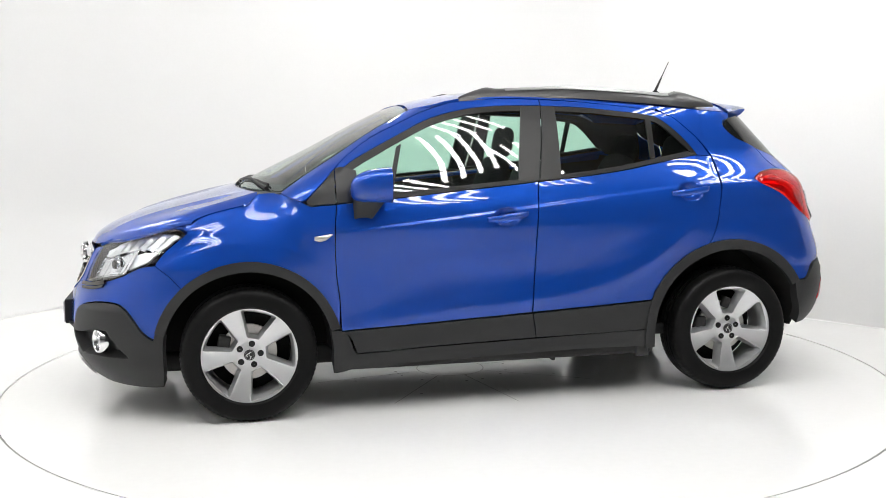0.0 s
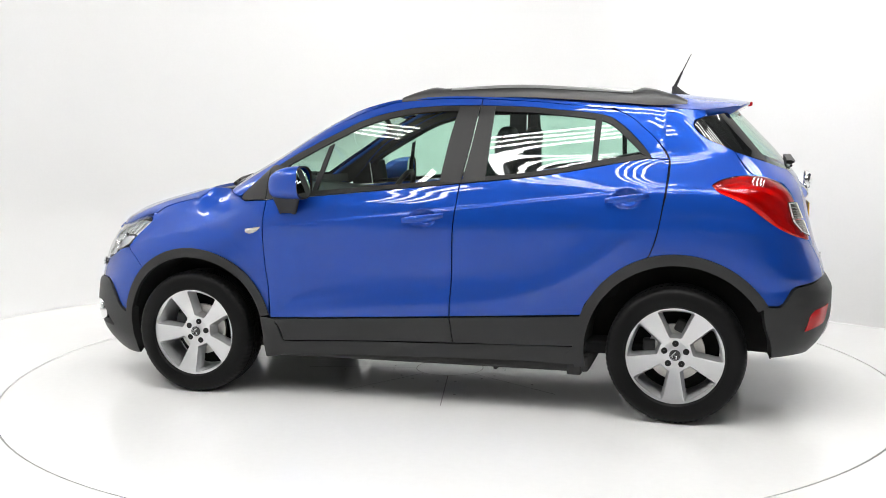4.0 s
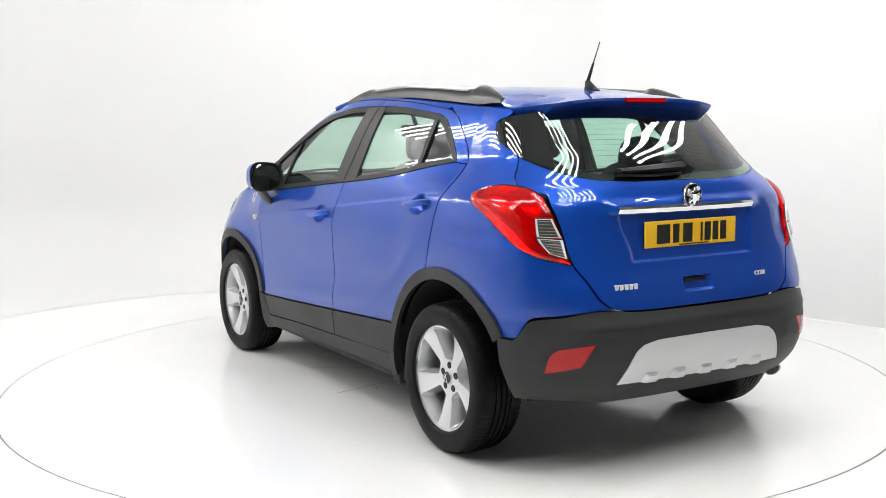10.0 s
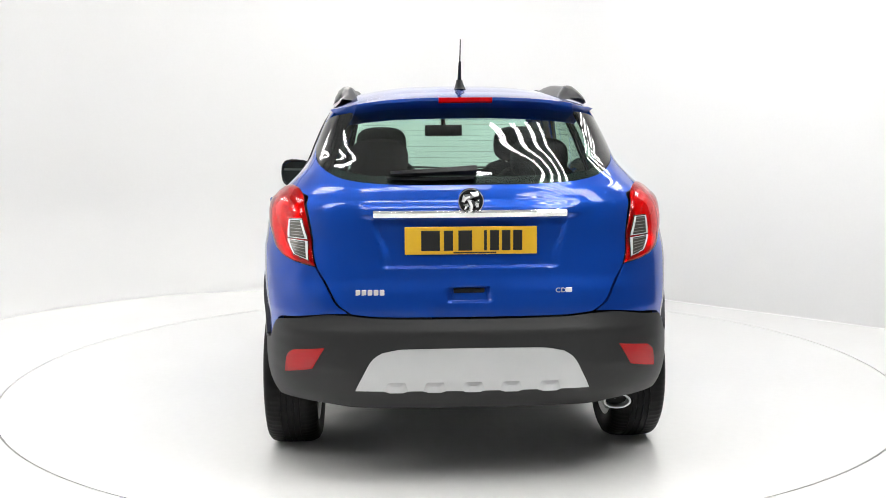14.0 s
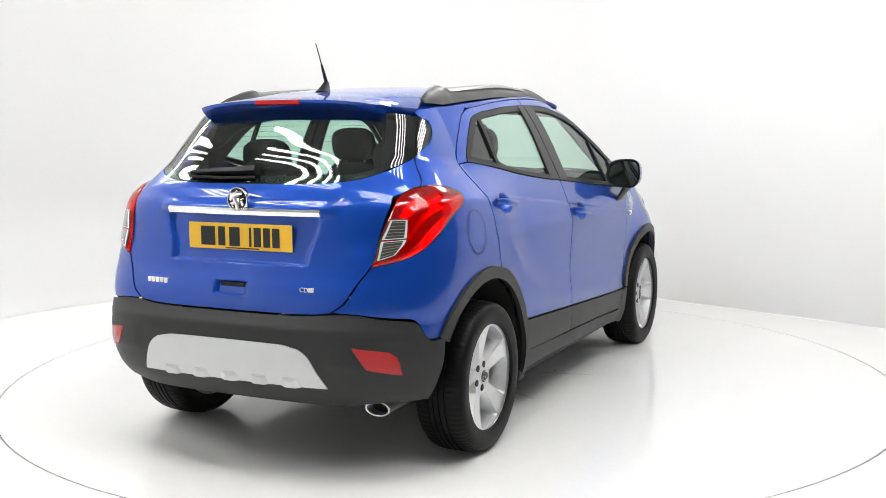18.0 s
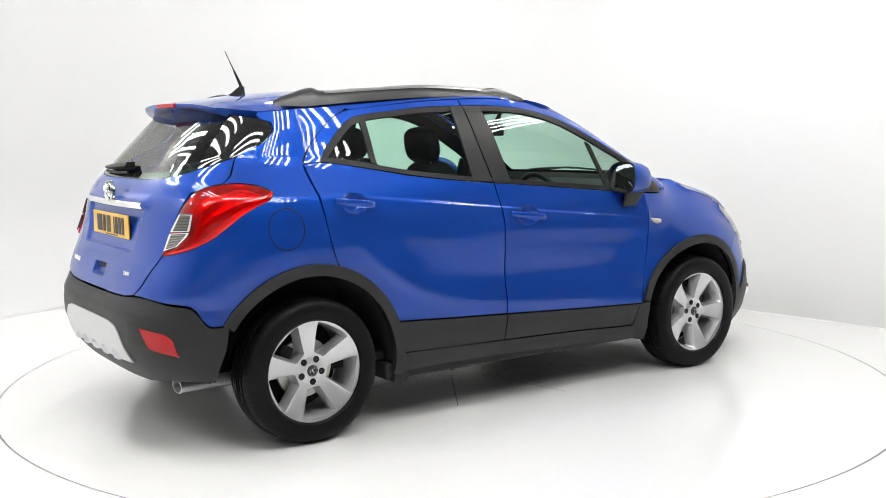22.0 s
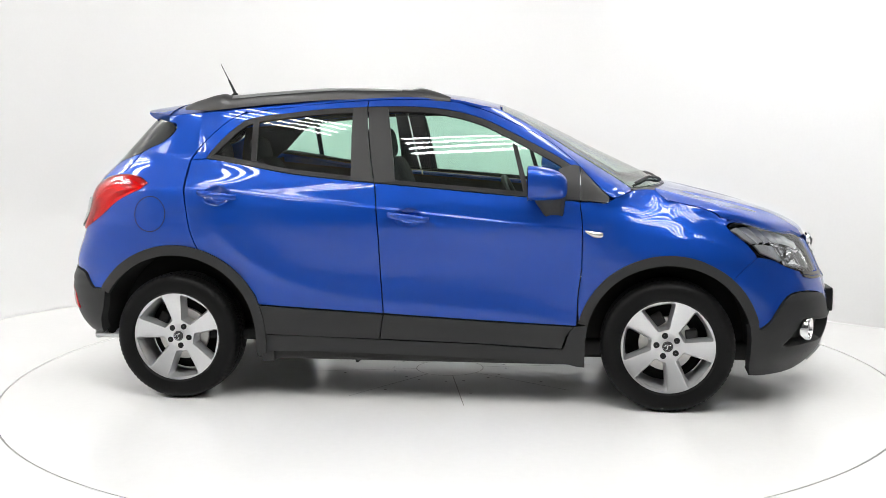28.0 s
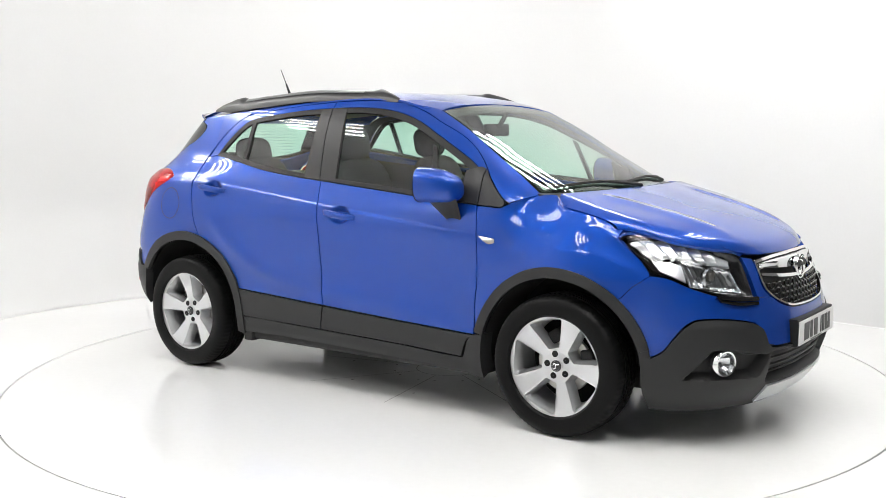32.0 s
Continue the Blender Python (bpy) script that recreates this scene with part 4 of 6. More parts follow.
def tail(car):
    # tailgate
    bm = bmesh.new()
    left = [(-1.955, .700), (-1.912, .735), (-1.868, .819), (-1.832, .88), (-1.786, 1.037), (-1.722, 1.146), (-1.66, 1.183), (-1.565, 1.187), (-1.528, 1.217), (-1.508, 1.300)]
    G = coons_s([(-2.2, .684), (-2.1, .686), (-2.02, .690), (-1.955, .700)], left, [(-2.2, 1.197), (-2.115, 1.197), (-1.962, 1.204), (-1.846, 1.218), (-1.70, 1.250), (-1.60, 1.275), (-1.508, 1.300)],
              [(-2.2, .684), (-2.2, 1.197)], 54, 120)
    P = both(on_skin, G)
    y, z = np.abs(P[..., 1]), P[..., 2]
    # plate well and the soft lower crease
    well = ease(y, .345 + .04 * ease(z, .9, 1.05), .325 + .04 * ease(z, .9, 1.05)) * ease(z, .873, .880) * ease(z, 1.075, 1.065)
    P[..., 0] += .014 * well
    P[..., 0] -= .016 * ease(z, 1.06, 1.085) * ease(z, 1.14, 1.10) * ease(y, .46, .38)
    P[..., 0] += .020 * ease(np.abs(P[..., 1] - .011), .084, .070) * ease(z, .742, .749) * ease(z, .803, .794)
    sheet(bm, P, flange=.015)
    tg = part("tailgate", bm, M_PAINT, car, "blue metallic tailgate")
    # chrome strip
    bm = bmesh.new()
    rows = []
    for k in np.linspace(-1, 1, 31):
        y = .385 * k
        x = float(tail_x(1.085)) + .022 * k * k - .016
        rows.append([(x + .010, y, 1.101), (x - .010, y, 1.098), (x - .017, y, 1.088), (x - .008, y, 1.070), (x + .012, y, 1.066)])
    vs = grid_mesh(bm, np.array(rows))
    bm.faces.new(vs[0])
    bm.faces.new(vs[-1])
    bmesh.ops.recalc_face_normals(bm, faces=bm.faces)
    part("chrome_strip", bm, M_CHROME, tg, "polished chrome strip above the number plate")
    badge(tg, (-1.900, 0, 1.134), -1, .052)
    # number plate: sheet with plain bars
    plate(tg, -1.899, .979, -1, M_YELLOW)
    # pull handle: a black bar stands in for the shade in its slot
    bm = bmesh.new()
    box(bm, -1.942, -1.918, -.050, .072, .776, .793, .004)
    part("pull_slot_shade", bm, M_BLACK, tg, "black bar for the shade in the handle slot")
    # lettering on both sides of the tailgate
    for k in range(5):
        y = .456 - .0235 * k
        bm = bmesh.new()
        box(bm, rear_x(y, .782) - .004, rear_x(y, .782) + .008, y - .0185, y, .772, .794, .002)
        part("letter_bar", bm, M_LETTER, tg, "small chrome badge bar")
    label_text("CD", (rear_x(.35, .785) - .003, -.328, .776), .026, tg)
    bm = bmesh.new()
    box(bm, rear_x(.38, .785) - .004, rear_x(.38, .785) + .008, -.394, -.370, .776, .794, .001)
    part("letter_bar", bm, M_LETTER, tg)
    # rear window
    bm = bmesh.new()
    s0 = -1.70
    G = coons_s([(-2.2, 1.197), (-2.115, 1.197), (-1.962, 1.204), (-1.846, 1.218), (s0, 1.250)], [(s0, 1.25), (s0 + .01, 1.36), (s0 + .02, 1.49)], [(-2.2, 1.515), (-1.95, 1.51), (s0 + .02, 1.49)], [(-2.2, 1.197), (-2.2, 1.515)], 30, 24)
    sheet(bm, both(on_skin, G), gap=0, flange=.004, out=-.001)
    rwn = part("rear_window", bm, M_GLASS, tg, "green-tinted rear window with fine heating wires")
    for sgn in (1, -1):
        bm = bmesh.new()
        G = coons_s([(s0 - .02, 1.249), (-1.60, 1.275), (-1.508, 1.302)], [(-1.508, 1.302), (-1.464, 1.322), (-1.372, 1.36), (-1.317, 1.426), (-1.35, 1.453), (-1.40, 1.466)], [(s0, 1.49), (-1.55, 1.48), (-1.40, 1.466)], [(s0 - .02, 1.249), (s0, 1.49)], 18, 24)
        sheet(bm, on_skin(G), gap=.001, flange=.012, out=.0, sgn=sgn)
        part("glass_border", bm, M_GLOSSBLACK, rwn, "gloss black side of the rear window")
    bm = bmesh.new()
    G = coons_s([(-2.2, 1.197), (-2.115, 1.197), (-1.962, 1.204), (-1.846, 1.218), (s0, 1.250)], [(s0, 1.25), (s0, 1.275)], [(-2.2, 1.228), (-1.962, 1.234), (-1.846, 1.246), (s0, 1.275)], [(-2.2, 1.197), (-2.2, 1.228)], 24, 4)
    sheet(bm, both(on_skin, G), gap=0, flange=.002, out=-.006)
    part("glass_border", bm, M_GLOSSBLACK, rwn)
    for k in range(10):
        z = 1.262 + .022 * k
        bm = bmesh.new()
        Q = [(rear_x(y, z), y, z) for y in np.linspace(-.50 + .08 * k / 9, .50 - .08 * k / 9, 27)]
        tube(bm, [Vector(p) + Vector((.006, 0, -.004)) for p in Q], .0005, 4)
        part("heating_wire", bm, M_DARK, rwn)
    # rear wiper, lying across the glass's foot
    w = empty("rear_wiper")
    w.parent = tg
    bm = bmesh.new()
    rows = []
    for k in np.linspace(0, 1, 15):
        y = -.03 + .345 * k
        z = 1.252 - .012 * k
        p = rear_x(y, z)
        h = .020 * (1 - .55 * k)
        rows.append([(p - .03 - .012 * (1 - k), y, z + h), (p - .045 - .010 * (1 - k), y, z), (p - .03, y, z - h), (p - .004, y, z - h * .8), (p - .004, y, z + h)])
    vs = grid_mesh(bm, np.array(rows))
    for i in range(14):
        bm.faces.new((vs[i][4], vs[i + 1][4], vs[i + 1][0], vs[i][0]))
    bm.faces.new(vs[0])
    bm.faces.new(vs[-1])
    bmesh.ops.recalc_face_normals(bm, faces=bm.faces)
    part("arm", bm, M_BLACK, w)
    bm = bmesh.new()
    tube(bm, [(rear_x(y, z) - .012, y, z) for y, z in ((.33, 1.222), (.15, 1.218), (-.02, 1.222))], .007, 6)
    part("blade", bm, M_BLACK, w)
    # rear bumper
    bm = bmesh.new()
    topl = [(-2.2, .680), (-2.1, .682), (-2.02, .686), (-1.96, .694), (-1.885, .698), (-1.75, .680), (-1.64, .668), (-1.585, .631), (-1.53, .578), (-1.465, .582)]
    G = coons_s([(-2.2, .315), (-1.95, .318), (-1.82, .336), (-1.70, .342), (-1.60, .340), sx(-1.714, .338)], [sx(-1.714, .338), sx(-1.713, .37), sx(-1.706, .42), sx(-1.682, .50), (-1.465, .582)], topl, [(-2.2, .315), (-2.2, .680)], 70, 34)
    P = both(on_skin, G)
    N = normals(P)
    y, z = np.abs(P[..., 1]), P[..., 2]
    P = P + N * (.012 * ease(z, .70, .655) + .004 * ease(z, .47, .50) * ease(z, .60, .57) * ease(y, .45, .5) * ease(P[..., 0], -1.74, -1.86))[..., None]
    sheet(bm, P, flange=.05, gap=.0015, sides="lrbt")
    rb = part("rear_bumper", bm, M_CLAD, car, "grained grey plastic rear bumper")
    bm = bmesh.new()
    G = coons_s([(-2.2, .401), (-1.96, .404)], [(-1.96, .404), (-1.985, .459), (-2.02, .532), (-2.045, .556)], [(-2.2, .572), (-2.1, .570), (-2.045, .556)], [(-2.2, .401), (-2.2, .572)], 30, 20)
    P = both(on_skin, G)
    y, z = np.abs(P[..., 1]), P[..., 2]
    sheet(bm, P, gap=0, flange=.02, out=.018)
    skid = part("skid_plate", bm, M_SILVER, rb, "silver painted skid plate")
    S = np.linspace(-2.2, -1.9, 60)
    for c in (-.30, -.15, 0, .15, .30):
        bm = bmesh.new()
        P = np.zeros((9, 7, 3))
        for i in range(9):
            for j in range(7):
                y, z = c + (i / 4 - 1) * (.050 - .014 * j / 6), .402 + .040 * j / 6
                row = skin(S, np.full(60, z))
                P[i, j] = (np.interp(abs(y), row[:, 1], row[:, 0]), y, z)
        P = P + normals(P) * (.016 + .012 * ease(np.minimum(np.minimum(np.arange(9), np.arange(8, -1, -1))[:, None] / 2, np.arange(6, -1, -1)[None] / 2), 0, 1))[..., None]
        sheet(bm, P, gap=0, flange=.010, sides="b")
        part("skid_tab", bm, M_SILVER, skid, "raised silver tab")
    for sgn in (1, -1):
        bm = bmesh.new()
        G = coons_s([(-1.816, .488), (-1.68, .462)], [(-1.68, .462), (-1.695, .53), (-1.73, .557)], [(-1.866, .573), (-1.73, .557)], [(-1.816, .488), (-1.866, .573)], 10, 8)
        sheet(bm, on_skin(G), gap=0, flange=.02, out=.018, sgn=sgn)
        part("reflector", bm, M_RED, rb, "red rear reflector")
    # tail lamps
    for sgn in (1, -1):
        lamp = empty("tail_lamp")
        lamp.parent = car
        lamp["label"] = "red tail lamp with a clear inner insert"
        outer_top = [(-1.331, 1.146), (-1.36, 1.163), (-1.397, 1.177), (-1.49, 1.188), (-1.595, 1.181), (-1.66, 1.165), (-1.722, 1.128)]
        lower = [(-1.331, 1.146), (-1.352, 1.117), (-1.414, 1.084), (-1.472, 1.051), (-1.538, 1.0), (-1.62, .945), (-1.717, .905), (-1.826, .880)]
        bm = bmesh.new()
        a, b = smoothline(even(lower), 40), smoothline(even(outer_top + [(-1.786, 1.02), (-1.826, .885)]), 40)
        v = np.linspace(0, 1, 16)[None, :, None]
        G = a[:, None] * (1 - v) + b[:, None] * v
        P = on_skin(G)
        bulge = np.sin(np.pi * v[..., 0]) ** .5 * np.sin(np.pi * np.linspace(0, 1, 40))[:, None] ** .4
        P = P + normals(P) * (.016 * bulge)[..., None]
        sheet(bm, P, gap=.001, flange=.02, out=.003, sgn=sgn, sides="bt")
        part("lens", bm, M_REDLENS, lamp, "glossy clear red lamp lens")
        # stepped reflector bowls behind the lens
        bm = bmesh.new()
        u = np.linspace(0, 1, 40)[:, None]
        step = .016 * np.abs(np.sin(u * math.pi * 2.6 + v[..., 0] * 1.4)) + .006 * np.abs(np.sin(v[..., 0] * math.pi * 3))
        rim = np.clip(np.minimum(np.minimum(u, 1 - u), np.minimum(v[..., 0], 1 - v[..., 0])) * 9, 0, 1)
        sheet(bm, P - normals(P) * (.004 + rim * (.012 + step))[..., None], gap=0, flange=0, sgn=sgn)
        part("lamp_bowl", bm, M_REDBOWL, lamp, "stepped silvered reflector")
        for za, zb in ((.0, .46), (.52, 1.0)):
            bm = bmesh.new()
            G = coons_s([(-1.745, .922), (-1.808, .900)], [(-1.808, .900), (-1.798, .96), (-1.756, 1.056)], [(-1.690, 1.056), (-1.756, 1.056)], [(-1.745, .922), (-1.700, .98), (-1.690, 1.056)], 10, 60)
            G = G[:, int(za * 59):int(zb * 59) + 1]
            P = on_skin(G)
            P = P + normals(P) * (.0009 * np.sin(G[..., 1] * 2 * math.pi / .0125))[..., None]
            sheet(bm, P, gap=0, flange=.006, out=.0185, sgn=sgn)
            cell = part("clear_insert", bm, M_CELL, lamp, "clear ribbed reversing lamp insert")
            # bright ribs and rim of the cell
            m = G.shape[1]
            for k in range(1, 6):
                q = int(m * k / 6)
                bm = bmesh.new()
                sheet(bm, on_skin(G[:, q:q + 2]), gap=0, flange=.002, out=.0205, sgn=sgn)
                part("cell_rib", bm, M_LAMPWHITE, cell)
            for strip in (G[:, :2], G[:, -2:], G[:2], G[-2:]):
                bm = bmesh.new()
                sheet(bm, on_skin(strip), gap=0, flange=.003, out=.021, sgn=sgn)
                part("cell_rim", bm, M_LETTER, cell)
    # exhaust
    root = empty("exhaust_pipe")
    root.parent = car
    bm = bmesh.new()
    lathe(bm, [(.030, -.20), (.031, .06), (.034, .068), (.034, .075), (.029, .075), (.028, .05), (.028, -.15)], 28, m=Matrix.Translation((-1.755, -.607, .298)) @ Matrix.Rotation(radians(90), 4, "Z") @ Matrix.Diagonal((1.7, 1, .9, 1)))
    bmesh.ops.recalc_face_normals(bm, faces=bm.faces)
    part("tip", bm, M_ALLOY, root, "oval polished exhaust tip")
    # a black disc puts the shade down the pipe into colour
    bm = bmesh.new()
    lathe(bm, [(.0275, .03), (.001, .03)], 24, m=Matrix.Translation((-1.755, -.607, .298)) @ Matrix.Rotation(radians(90), 4, "Z") @ Matrix.Diagonal((1.7, 1, .9, 1)))
    part("bore_shade", bm, M_BLACK, root, "black disc for the shade inside the pipe")
    bm = bmesh.new()
    tube(bm, [(-1.62, -.600, .296), (-1.45, -.56, .29), (-1.2, -.3, .27)], .025, 10)
    part("pipe", bm, M_STEEL, root)


def badge(parent, at, way, r):
    """Round chrome badge with a plain figure."""
    root = empty("badge")
    root.parent = parent
    root["label"] = "round chrome maker's badge"
    m = Matrix.Translation(at) @ Matrix.Rotation(radians(-90 * way), 4, "Z")
    bm = bmesh.new()
    lathe(bm, [(r, -.012), (r, .004), (r * .96, .009), (r * .90, .009), (r * .86, .004)], 40, m=m)
    bmesh.ops.recalc_face_normals(bm, faces=bm.faces)
    part("ring", bm, M_CHROME, root)
    bm = bmesh.new()
    lathe(bm, [(r * .87, .003), (.0005, .005)], 40, m=m)
    bmesh.ops.recalc_face_normals(bm, faces=bm.faces)
    part("ground", bm, M_GLOSSBLACK, root)
    bm = bmesh.new()
    tube(bm, [m @ Vector(p) for p in ((-.55 * r, .007, .55 * r), (-.1 * r, .008, .5 * r), (.05 * r, .008, .1 * r), (-.15 * r, .008, -.35 * r), (.1 * r, .008, -.75 * r))], [.010, .016, .018, .015, .008], 8)
    tube(bm, [m @ Vector(p) for p in ((.0, .008, .45 * r), (.45 * r, .008, .35 * r), (.6 * r, .007, -.05 * r))], [.010, .015, .009], 8)
    tube(bm, [m @ Vector(p) for p in ((-.62 * r, .007, .15 * r), (-.45 * r, .008, -.1 * r), (-.5 * r, .007, -.45 * r))], [.008, .012, .006], 8)
    tube(bm, [m @ Vector(p) for p in ((.2 * r, .008, -.25 * r), (.42 * r, .008, -.35 * r), (.4 * r, .007, -.62 * r))], [.008, .012, .006], 8)
    part("figure", bm, M_CHROME, root)
    return root


def plate(parent, x, z, way, sheet_material):
    root = empty("number_plate")
    root.parent = parent
    root["label"] = "rectangular number plate with plain dark bars"
    bm = bmesh.new()
    box(bm, x - .003, x + .003, -.262, .262, z - .055, z + .055, .003)
    part("plate_sheet", bm, sheet_material, root, smooth=False)
    xs = x + way * .0042
    for y, w in ((.160, .080), (.089, .042), (.023, .060), (-.057, .018), (-.093, .042), (-.139, .040), (-.185, .042)):
        y = -way * y
        bm = bmesh.new()
        box(bm, xs - .0008, xs + .0008, y - w / 2 + .003, y + w / 2 - .003, z - .040, z + .040, .001)
        part("bar", bm, M_INK, root, smooth=False)
    bm = bmesh.new()
    box(bm, xs - .0006, xs + .0006, -.10, .07, z - .0505, z - .0455)
    part("bar", bm, M_INK, root, smooth=False)
    return root


def label_text(words, at, size, parent):
    cu = bpy.data.curves.new("lettering", "FONT")
    cu.body, cu.size, cu.extrude = words, size, .002
    ob = new("lettering", cu)
    dg = bpy.context.evaluated_depsgraph_get()
    me = bpy.data.meshes.new_from_object(ob.evaluated_get(dg))
    bpy.data.objects.remove(ob)
    me.materials.clear()
    me.materials.append(M_LETTER)
    ob = new("lettering", me)
    ob.parent = parent
    ob.matrix_basis = pose(*at, 90, 0, -90) @ Matrix.Diagonal((1.15, 1, 1, 1))
    ob["label"] = "small chrome lettering " + words
    return ob


def front(car):
    # blue upper bumper
    bm = bmesh.new()
    low = [sx(1.703, .440), (1.516, .422), (1.553, .447), (1.603, .512), (1.648, .562), (1.70, .588), (1.75, .591), (1.91, .567), (1.955, .535), (1.985, .462)]
    edge = arc(*FH, .452, 15, 47, 10)
    seam = edge + nose_joint()[1:]
    lampfoot = [(1.575, .775), (1.629, .764), (1.717, .715), (1.817, .680), (1.90, .671), (1.965, .669)]
    low[0] = edge[0]
    for sgn in (1, -1):
        sheet(bm, on_skin(coons_s(low, [(1.985, .462), (1.975, .56), (1.965, .669)], lampfoot, seam, 50, 26)), gap=.0012, sgn=sgn, sides="lbt")
        sheet(bm, on_skin(coons_s([(1.965, .669), (2.03, .664)], [(2.03, .664), (2.004, .71), (2.000, .83)], [(1.948, .842), (2.000, .836)], [(1.965, .669), (1.948, .842)], 6, 14)), sgn=sgn, sides="lrt")
    G = coons_s([(2.25, .447), (2.12, .446), (2.04, .447), (1.985, .462)], [(1.985, .462), (1.975, .56), (1.965, .669)], [(2.25, .595), (2.15, .602), (2.072, .631), (2.03, .664), (1.965, .669)], [(2.25, .447), (2.25, .595)], 30, 16)
    sheet(bm, both(on_skin, G), sides="bt")
    fb = part("front_bumper", bm, M_PAINT, car, "blue upper front bumper over a grey plastic lower part")
    # grey lower bumper, which carries the arch trim on down to a sharp corner
    heel = sx(FH[0] + .410 * math.cos(radians(15)), FH[1] + .410 * math.sin(radians(15)))
    bm = bmesh.new()
    tl = [(2.25, .442), (2.12, .441), (2.04, .442), (1.985, .457), (1.955, .530), (1.91, .562), (1.75, .586), (1.70, .583), (1.648, .557), (1.603, .507), (1.553, .442), (1.516, .417), edge[0], heel]
    bt = [(2.25, .165), (2.1, .165), (1.9, .168), (1.7, .168), (1.60, .170), sx(1.684, .178)]
    G = coons_s(bt, [bt[-1], sx(1.680, .26), sx(1.682, .36), heel], tl, [(2.25, .165), (2.25, .442)], 150, 70)
    P = both(on_skin, G)
    N = normals(P)
    S = np.concatenate([G[::-1][:-1], G])
    S = uneven(S)
    s, z = S[..., 0], S[..., 1]
    fog = ease(z, .322, .336) * ease(z, .455 - .03 * ease(s, 1.75, 1.98), .441 - .03 * ease(s, 1.75, 1.98)) * ease(s - 1.641 - (z - .33) * .78, -.008, .012) * ease(1.992 - s - (.43 - z) * .45, -.004, .012)
    mouth = ease(s, 1.99, 2.02) * ease(z, .285, .30) * ease(z, .432, .418)
    P = P + N * (.012 * ease(z, .60, .54) - .055 * fog - .06 * mouth)[..., None]
    sheet(bm, P, flange=.05, gap=.0015)
    part("lower_bumper", bm, M_CLAD, fb, "grained grey plastic lower bumper")
    bm = bmesh.new()
    G = coons_s([(2.25, .205), (2.1, .203), (1.995, .195)], [(1.995, .195), (2.0, .24), (2.01, .275)], [(2.25, .275), (2.1, .275), (2.01, .275)], [(2.25, .205), (2.25, .275)], 26, 8)
    sheet(bm, both(on_skin, G), gap=0, flange=.02, out=.022)
    part("skid_plate", bm, M_SILVER, fb, "silver painted front skid plate")
    for z in (.325, .355, .388):
        bm = bmesh.new()
        P = np.array([skin(q, z) for q in np.linspace(2.25, 2.015, 16)])
        Q = np.concatenate([P[::-1] * np.array([1, -1, 1]), P[1:]])
        tube(bm, [Vector(p) - Vector((.03, 0, 0)) for p in Q], .0065, 6)
        part("grille_bar", bm, M_BLACK, fb)
    # fog lamps
    for sgn in (1, -1):
        p = skin(1.793, .395)
        at = Vector((p[0] - .012, p[1] * sgn, .395))
        m = Matrix.Translation(at) @ Matrix.Rotation(radians(-90 + sgn * 25), 4, "Z")
        root = empty("fog_lamp")
        root.parent = fb
        root["label"] = "round fog lamp in a chrome ring"
        bm = bmesh.new()
        lathe(bm, [(.060, -.02), (.060, .012), (.055, .020), (.048, .018), (.044, .004), (.040, -.01)], 36, m=m)
        bmesh.ops.recalc_face_normals(bm, faces=bm.faces)
        part("ring", bm, M_CHROME, root)
        bm = bmesh.new()
        lathe(bm, [(.043, -.002), (.03, -.02), (.016, -.03), (.001, -.032)], 28, m=m)
        bmesh.ops.recalc_face_normals(bm, faces=bm.faces)
        part("bowl", bm, M_CHROME, root)
        bm = bmesh.new()
        lathe(bm, [(.045, .004), (.03, .009), (.001, .011)], 28, m=m)
        bmesh.ops.recalc_face_normals(bm, faces=bm.faces)
        part("lens", bm, M_LENS, root)
    # number plate on its holder
    bm = bmesh.new()
    box(bm, 2.15, 2.196, -.268, .268, .425, .552, .008)
    part("plate_holder", bm, M_BLACK, fb)
    plate(fb, 2.2005, .487, 1, M_PLATEWHITE)
    # main grille
    gr = empty("grille")
    gr.parent = car
    gr["label"] = "dark honeycomb grille in a chrome frame"
    outline = [(2.25, .598), (2.15, .605), (2.076, .634), (2.034, .668), (2.008, .712), (2.002, .76), (2.002, .812), (2.05, .826), (2.15, .835), (2.25, .838)]
    inner = [(2.25, .606), (2.153, .613), (2.082, .640), (2.042, .673), (2.017, .714), (2.011, .76), (2.011, .805), (2.055, .815), (2.15, .824), (2.25, .826)]
    bm = bmesh.new()
    for sgn in (1, -1):
        ribbon(bm, inner, outline, 50, 4, on_skin, sgn, gap=0, flange=.03, out=.004)
    part("chrome_frame", bm, M_CHROME, gr, "chrome grille frame")
    bm = bmesh.new()
    G = coons_s([(2.25, .60), (2.15, .607), (2.076, .636), (2.034, .669)], [(2.034, .669), (2.008, .712), (2.002, .812)], [(2.25, .838), (2.002, .812)], [(2.25, .60), (2.25, .838)], 20, 14)
    sheet(bm, both(on_skin, G), gap=0, flange=0, out=-.05)
    part("backing", bm, M_DARK, gr)
    # broad chrome blades each side of the badge, and a thin bar below them
    bm = bmesh.new()
    v = np.linspace(0, 1, 13)[None, :, None]
    lo, up = (smoothline(even(q), 28)[:, None] for q in ([(2.25, .768), (2.15, .776), (2.05, .788), (2.012, .794)], [(2.25, .822), (2.15, .821), (2.05, .813), (2.012, .805)]))
    P = on_skin(lo * (1 - v) + up * v)
    P = P + normals(P) * (.016 * np.sin(np.pi * v[..., 0]**1.5) - .004)[..., None]
    for sgn in (1, -1):
        sheet(bm, P, gap=0, flange=.03, sgn=sgn)
    part("chrome_blade", bm, M_CHROME, gr, "broad chrome blade")
    bm = bmesh.new()
